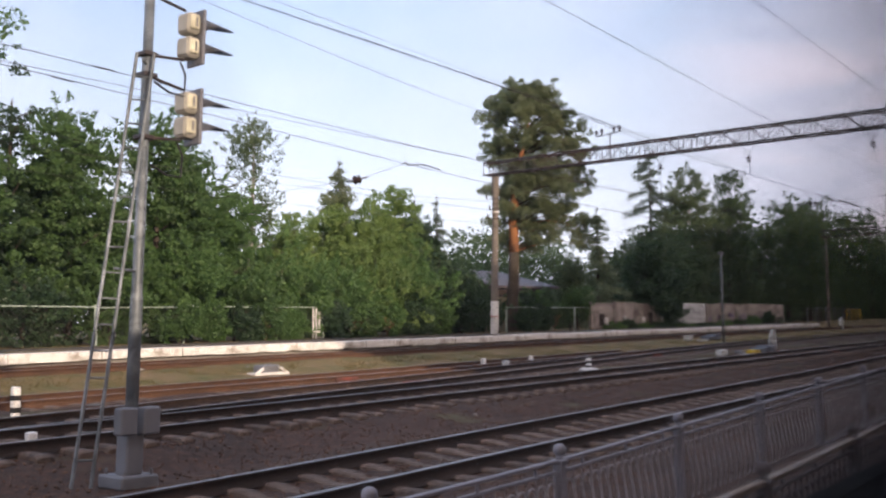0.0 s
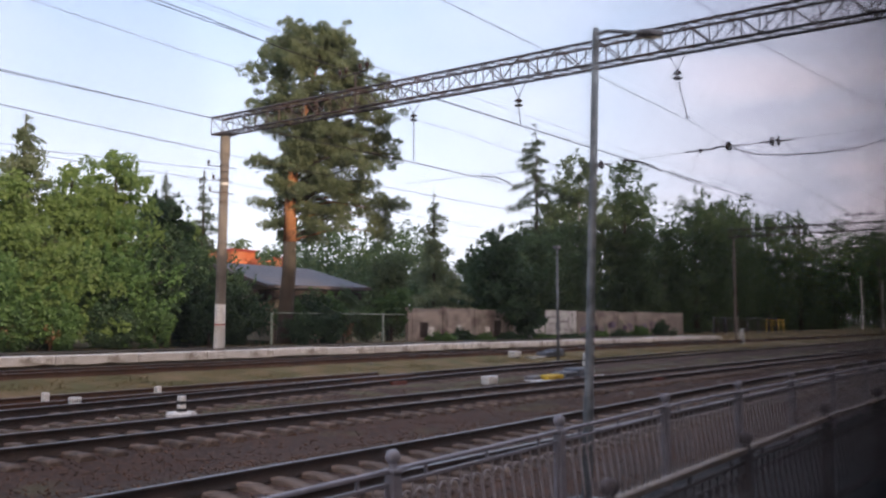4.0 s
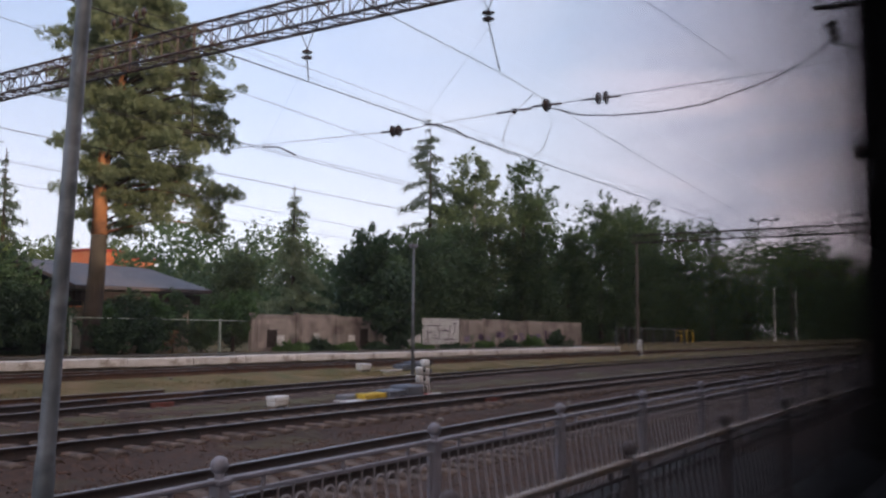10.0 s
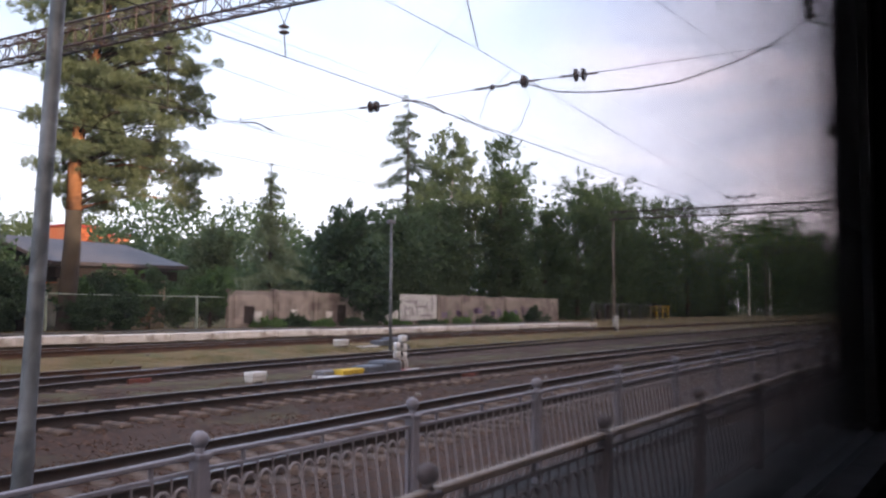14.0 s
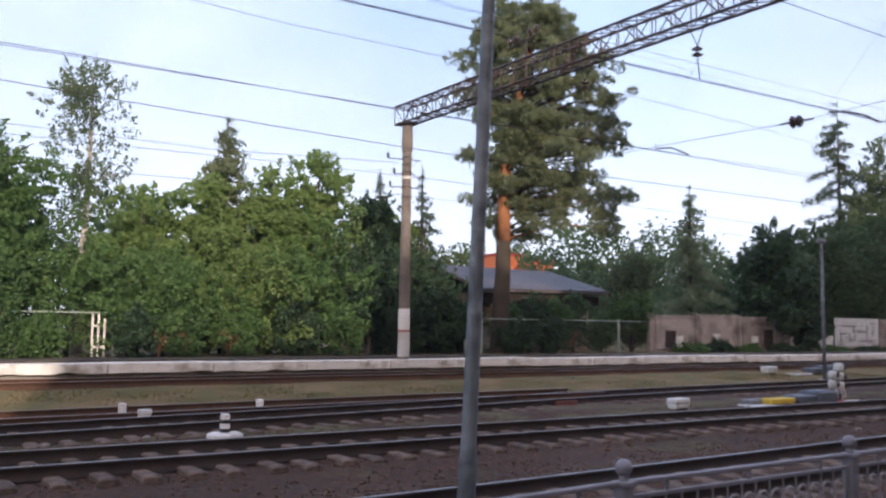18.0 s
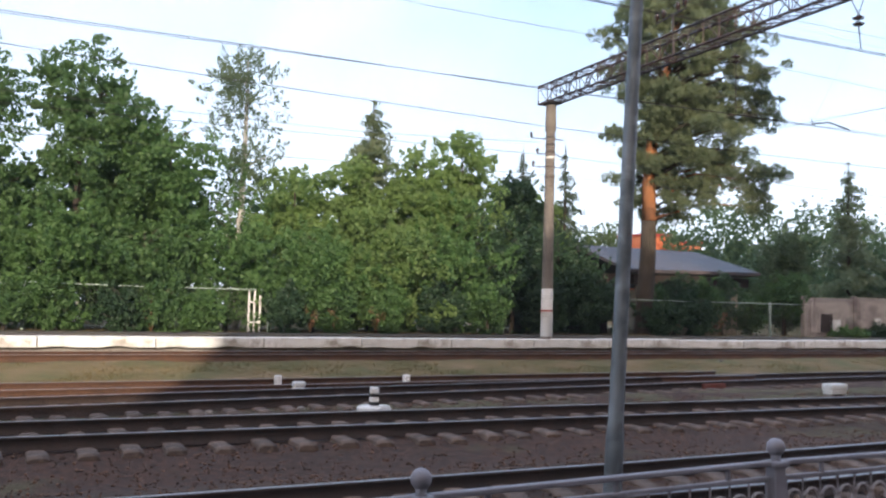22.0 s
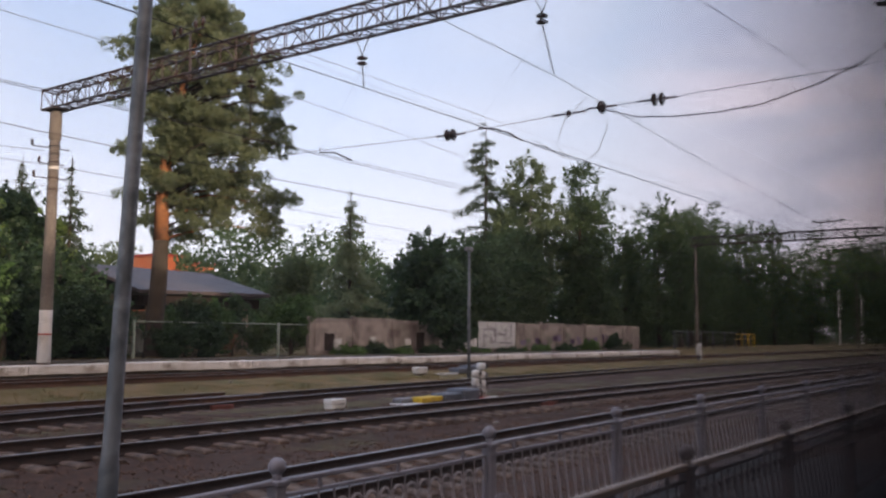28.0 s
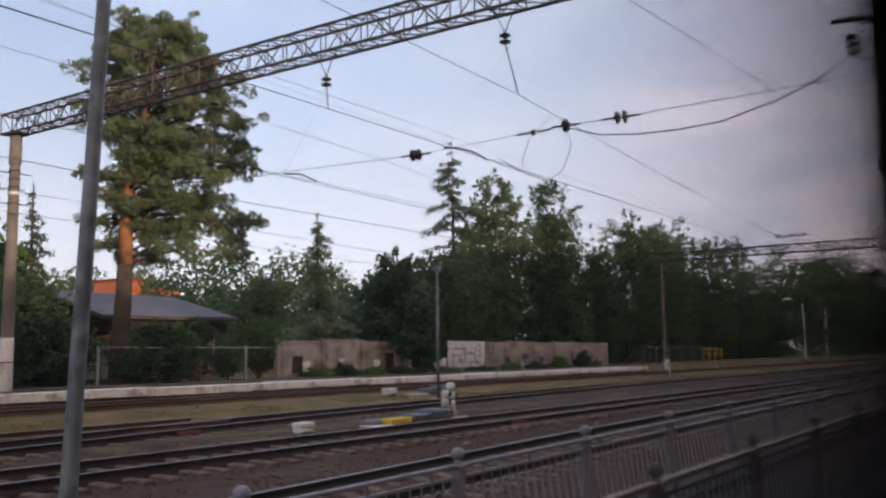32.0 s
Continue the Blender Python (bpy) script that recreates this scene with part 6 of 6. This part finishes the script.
WOOD = [(68.5, 36.0, 14.8, 2.6), (72, 36.5, 14.2, 2.8), (60.5, 37.0, 9.5, 3.0), (56.0, 36.0, 8.0, 2.8), (51.5, 35.5, 7.6, 2.8), (47.0, 35.2, 7.2, 2.6), (77, 36, 11.5, 3.2), (82, 35, 13.6, 3.4), (86.5, 34.8, 14.6, 3.6), (91, 35.5, 14.0, 3.6), (96, 36, 15.4, 3.6), (101, 37, 15.0, 3.6), (107, 36, 14.6, 3.6), (113, 37, 14.8, 3.6), (120, 36, 15.2, 3.8), (128, 37, 13.0, 3.8), (137, 36, 12.4, 3.8), (169, 37, 18.0, 4.6), (216, 38, 19.6, 5.5)]
for k, (x, y, h, r) in enumerate(WOOD):
    broadleaf((x, y), h, r, "tall dark tree of the wood beyond the platform", 230, 40, 0.24, "leaf_wood", seed=90 + k, sprig=0.35, h0=0.5, clump=0.9, low=0.36, rag=0.5)


def far_wood():
    """The wood behind and beyond: crowns of many leaves, too many to count."""
    rng = np.random.default_rng(77)
    spots = [(x, 42 + rng.uniform(0, 9), rng.uniform(4.5, 7.5)) for x in np.arange(-30, 22, 3.6)]
    spots += [(x, 66 + rng.uniform(0, 12), rng.uniform(6.2, 8.8)) for x in np.arange(34, 84, 2.1)]
    spots += [(x, 44 + rng.uniform(0, 9), rng.uniform(7, 9.5)) for x in np.arange(42, 62, 3.2)]
    spots += [(x, 41 + rng.uniform(0, 8), rng.uniform(8.5, 11.5)) for x in np.arange(66, 150, 3.6)]
    spots += [(x, 30 + (x - 150) * 0.02 + rng.uniform(0, 14), rng.uniform(14, 18)) for x in np.arange(150, 420, 3.2)]
    spots += [(x, -2 + rng.uniform(-8, 16), rng.uniform(12, 20)) for x in np.arange(420, 520, 3.5)]
    spots += [(x, 38.5 + rng.uniform(0, 3), rng.uniform(3.2, 4.6)) for x in np.arange(44, 152, 2.4)]
    pale, near, far = [], [], []
    for x, y, h in spots:
        r = h * 0.26 + 1.2
        crown = egg(0.1 if h < 5 else 0.3, h, r, 0.36, 0.5, 0.5, x)
        if x < 150:
            (pale if y > 60 else near).append(clumps(rng, 76 if h > 5 else 34, crown, 30, 0.9 + h * 0.03) + (x, y, 0.8))
        else:
            far.append(clumps(rng, 60, crown, 26, 1.0 + h * 0.03) + (x, y, 0.8))
    for cs, size, leaf, label in ((pale, 0.34, "leaf_far", "green trees paled for haze, closing the view behind the house"), (near, 0.34, "leaf_wood", "dark green undergrowth and trees behind the platform"), (far, 0.5, "leaf_wood", "dense dark green wood closing the view along the line")):
        vs, fs = leaves(rng, np.concatenate(cs), size, None, 0.62)
        tagged(from_arrays("far_wood", vs, fs, leaf), label, "woods", kind="stuff")


far_wood()


def grass():
    """Dry grass on the strip before the platform, weeds along its back edge."""
    rng = np.random.default_rng(5)
    n = 60000
    x = rng.uniform(-30, 70, n)
    y = rng.choice([0, 1], n, p=[0.72, 0.28])
    y = np.where(y == 0, rng.normal(23.5, 0.85, n), rng.normal(31.0, 0.35, n))
    keep = np.array([noise.noise(Vector((a * 0.35, b * 0.8, 4))) > -0.15 for a, b in zip(x, y)]) & (np.abs(y - 27.5) > 2.4)
    x, y = x[keep], y[keep]
    z = np.array([max(ground_z(a, b), 0.75 if b > 28 else -9) for a, b in zip(x, y)])
    h = rng.uniform(0.03, 0.11, len(x))
    d = rng.normal(size=(len(x), 2)) * 0.08
    w = rng.normal(size=(len(x), 2))
    w = w / np.linalg.norm(w, axis=1, keepdims=True) * 0.018
    base = np.stack([x, y, z - 0.02], 1)
    tip = base + np.c_[d, h]
    wide = np.c_[w, np.zeros(len(x))]
    vs = np.stack([base - wide, base + wide, tip], 1).reshape(-1, 3)
    ob = from_arrays("dry_grass", vs, np.arange(len(vs)).reshape(-1, 3), "grass")
    tagged(ob, "tufts of dry yellowing grass beside the platform", "grass", kind="stuff")


grass()


def gravel():
    """Loose ballast stones between and beside the nearer tracks."""
    rng = np.random.default_rng(6)
    n = 30000
    x, y = rng.uniform(-16, 34, n), rng.uniform(6.4, 17.6, n)
    s = rng.uniform(0.014, 0.03, n)
    z = np.array([ground_z(a, b) + (0.35 if 7.0 < b < 11.0 or 12.8 < b < 16.4 else 1.0) * (0.05 * noise.noise(Vector((a * 0.7, b * 0.7, 0.3))) + 0.03 * noise.noise(Vector((a * 2.3, b * 2.3, 1.7)))) for a, b in zip(x, y)])
    base = np.array([(1, 0, 0), (-0.6, 0.8, 0.1), (-0.5, -0.9, 0), (0.1, 0.1, 0.8), (0, 0, -0.7)])
    f = np.array([(0, 1, 3), (1, 2, 3), (2, 0, 3), (1, 0, 4), (2, 1, 4), (0, 2, 4)])
    a = rng.uniform(0, math.tau, n)
    v = base[None] * s[:, None, None] * rng.uniform(0.7, 1.3, (n, 5, 1))
    vx = v[..., 0] * np.cos(a)[:, None] - v[..., 1] * np.sin(a)[:, None]
    vy = v[..., 0] * np.sin(a)[:, None] + v[..., 1] * np.cos(a)[:, None]
    vs = np.stack([vx + x[:, None], vy + y[:, None], v[..., 2] + z[:, None] + 0.01], -1).reshape(-1, 3)
    fs = (f[None] + 5 * np.arange(n)[:, None, None]).reshape(-1, 3)
    M["stone"] = mat("ballast_stone", (0.125, 0.068, 0.043), 0.9, 0, 0.2, 20, 1.0, 0.0, (0.1, 0.055, 0.036), island=0.6)
    ob = from_arrays("ballast_stones", vs, fs, "stone")
    tagged(ob, "loose brown-grey ballast stones around the rails", "gravel", kind="stuff")


gravel()


# ---- small things ----
def litter():
    """Pale broken stones and scraps lying beside the rails."""
    rng = random.Random(41)
    for k in range(26):
        x, y = rng.uniform(-14, 34), rng.choice((12.2, 16.6, 17.2, 21.9, 22.6, 24.6)) + rng.uniform(-0.3, 0.3)
        s = rng.uniform(0.035, 0.07)
        bm = bmesh.new()
        bmesh.ops.create_icosphere(bm, subdivisions=1, radius=s)
        for v in bm.verts:
            v.co = Vector((v.co.x * 1.3, v.co.y, v.co.z * 0.7)) * rng.uniform(0.75, 1.2)
        bm.transform(pose(x, y, ground_z(x, y) + s * 0.4, 0, 0, rng.uniform(0, 180)))
        tagged(part("pale_stone", bm, "concrete"), "pale broken stone on the ballast", "stone", "pale stones")


litter()


def dry_stalks(x, y, seed):
    """A dead brown plant: a few stalks with withered leaves."""
    rng = np.random.default_rng(seed)
    z = 0.76
    root = thing("dry_plant", (x, y, z), "withered brown plant at the foot of the fence", "plant", "withered plants")
    bm = bmesh.new()
    tips = []
    for _ in range(7):
        a, le = rng.uniform(0, math.tau), rng.uniform(0.5, 1.05)
        tip = (0.28 * math.cos(a), 0.28 * math.sin(a), le)
        run(bm, [(0, 0, -0.05), (tip[0] * 0.4, tip[1] * 0.4, le * 0.6), tip], [0.012, 0.009, 0.004], 4)
        tips.append(np.array(tip) * rng.uniform(0.5, 1.0, (14, 1)) + rng.normal(size=(14, 3)) * 0.06)
    part("stalks", bm, "dead", root)
    vs, fs = leaves(rng, np.concatenate(tips), 0.13, (0, 0, -0.4), 0.5)
    from_arrays("leaves", vs, fs, "dead", root)


M["dead"] = leaf_mat("withered_leaves", (0.16, 0.08, 0.04), (0.28, 0.16, 0.08), 0.3)
for k, (x, y) in enumerate(((11.2, 30.7), (12.6, 30.6), (10.4, 30.9), (27.6, 30.7), (5.3, 30.7))):
    dry_stalks(x, y, 500 + k)
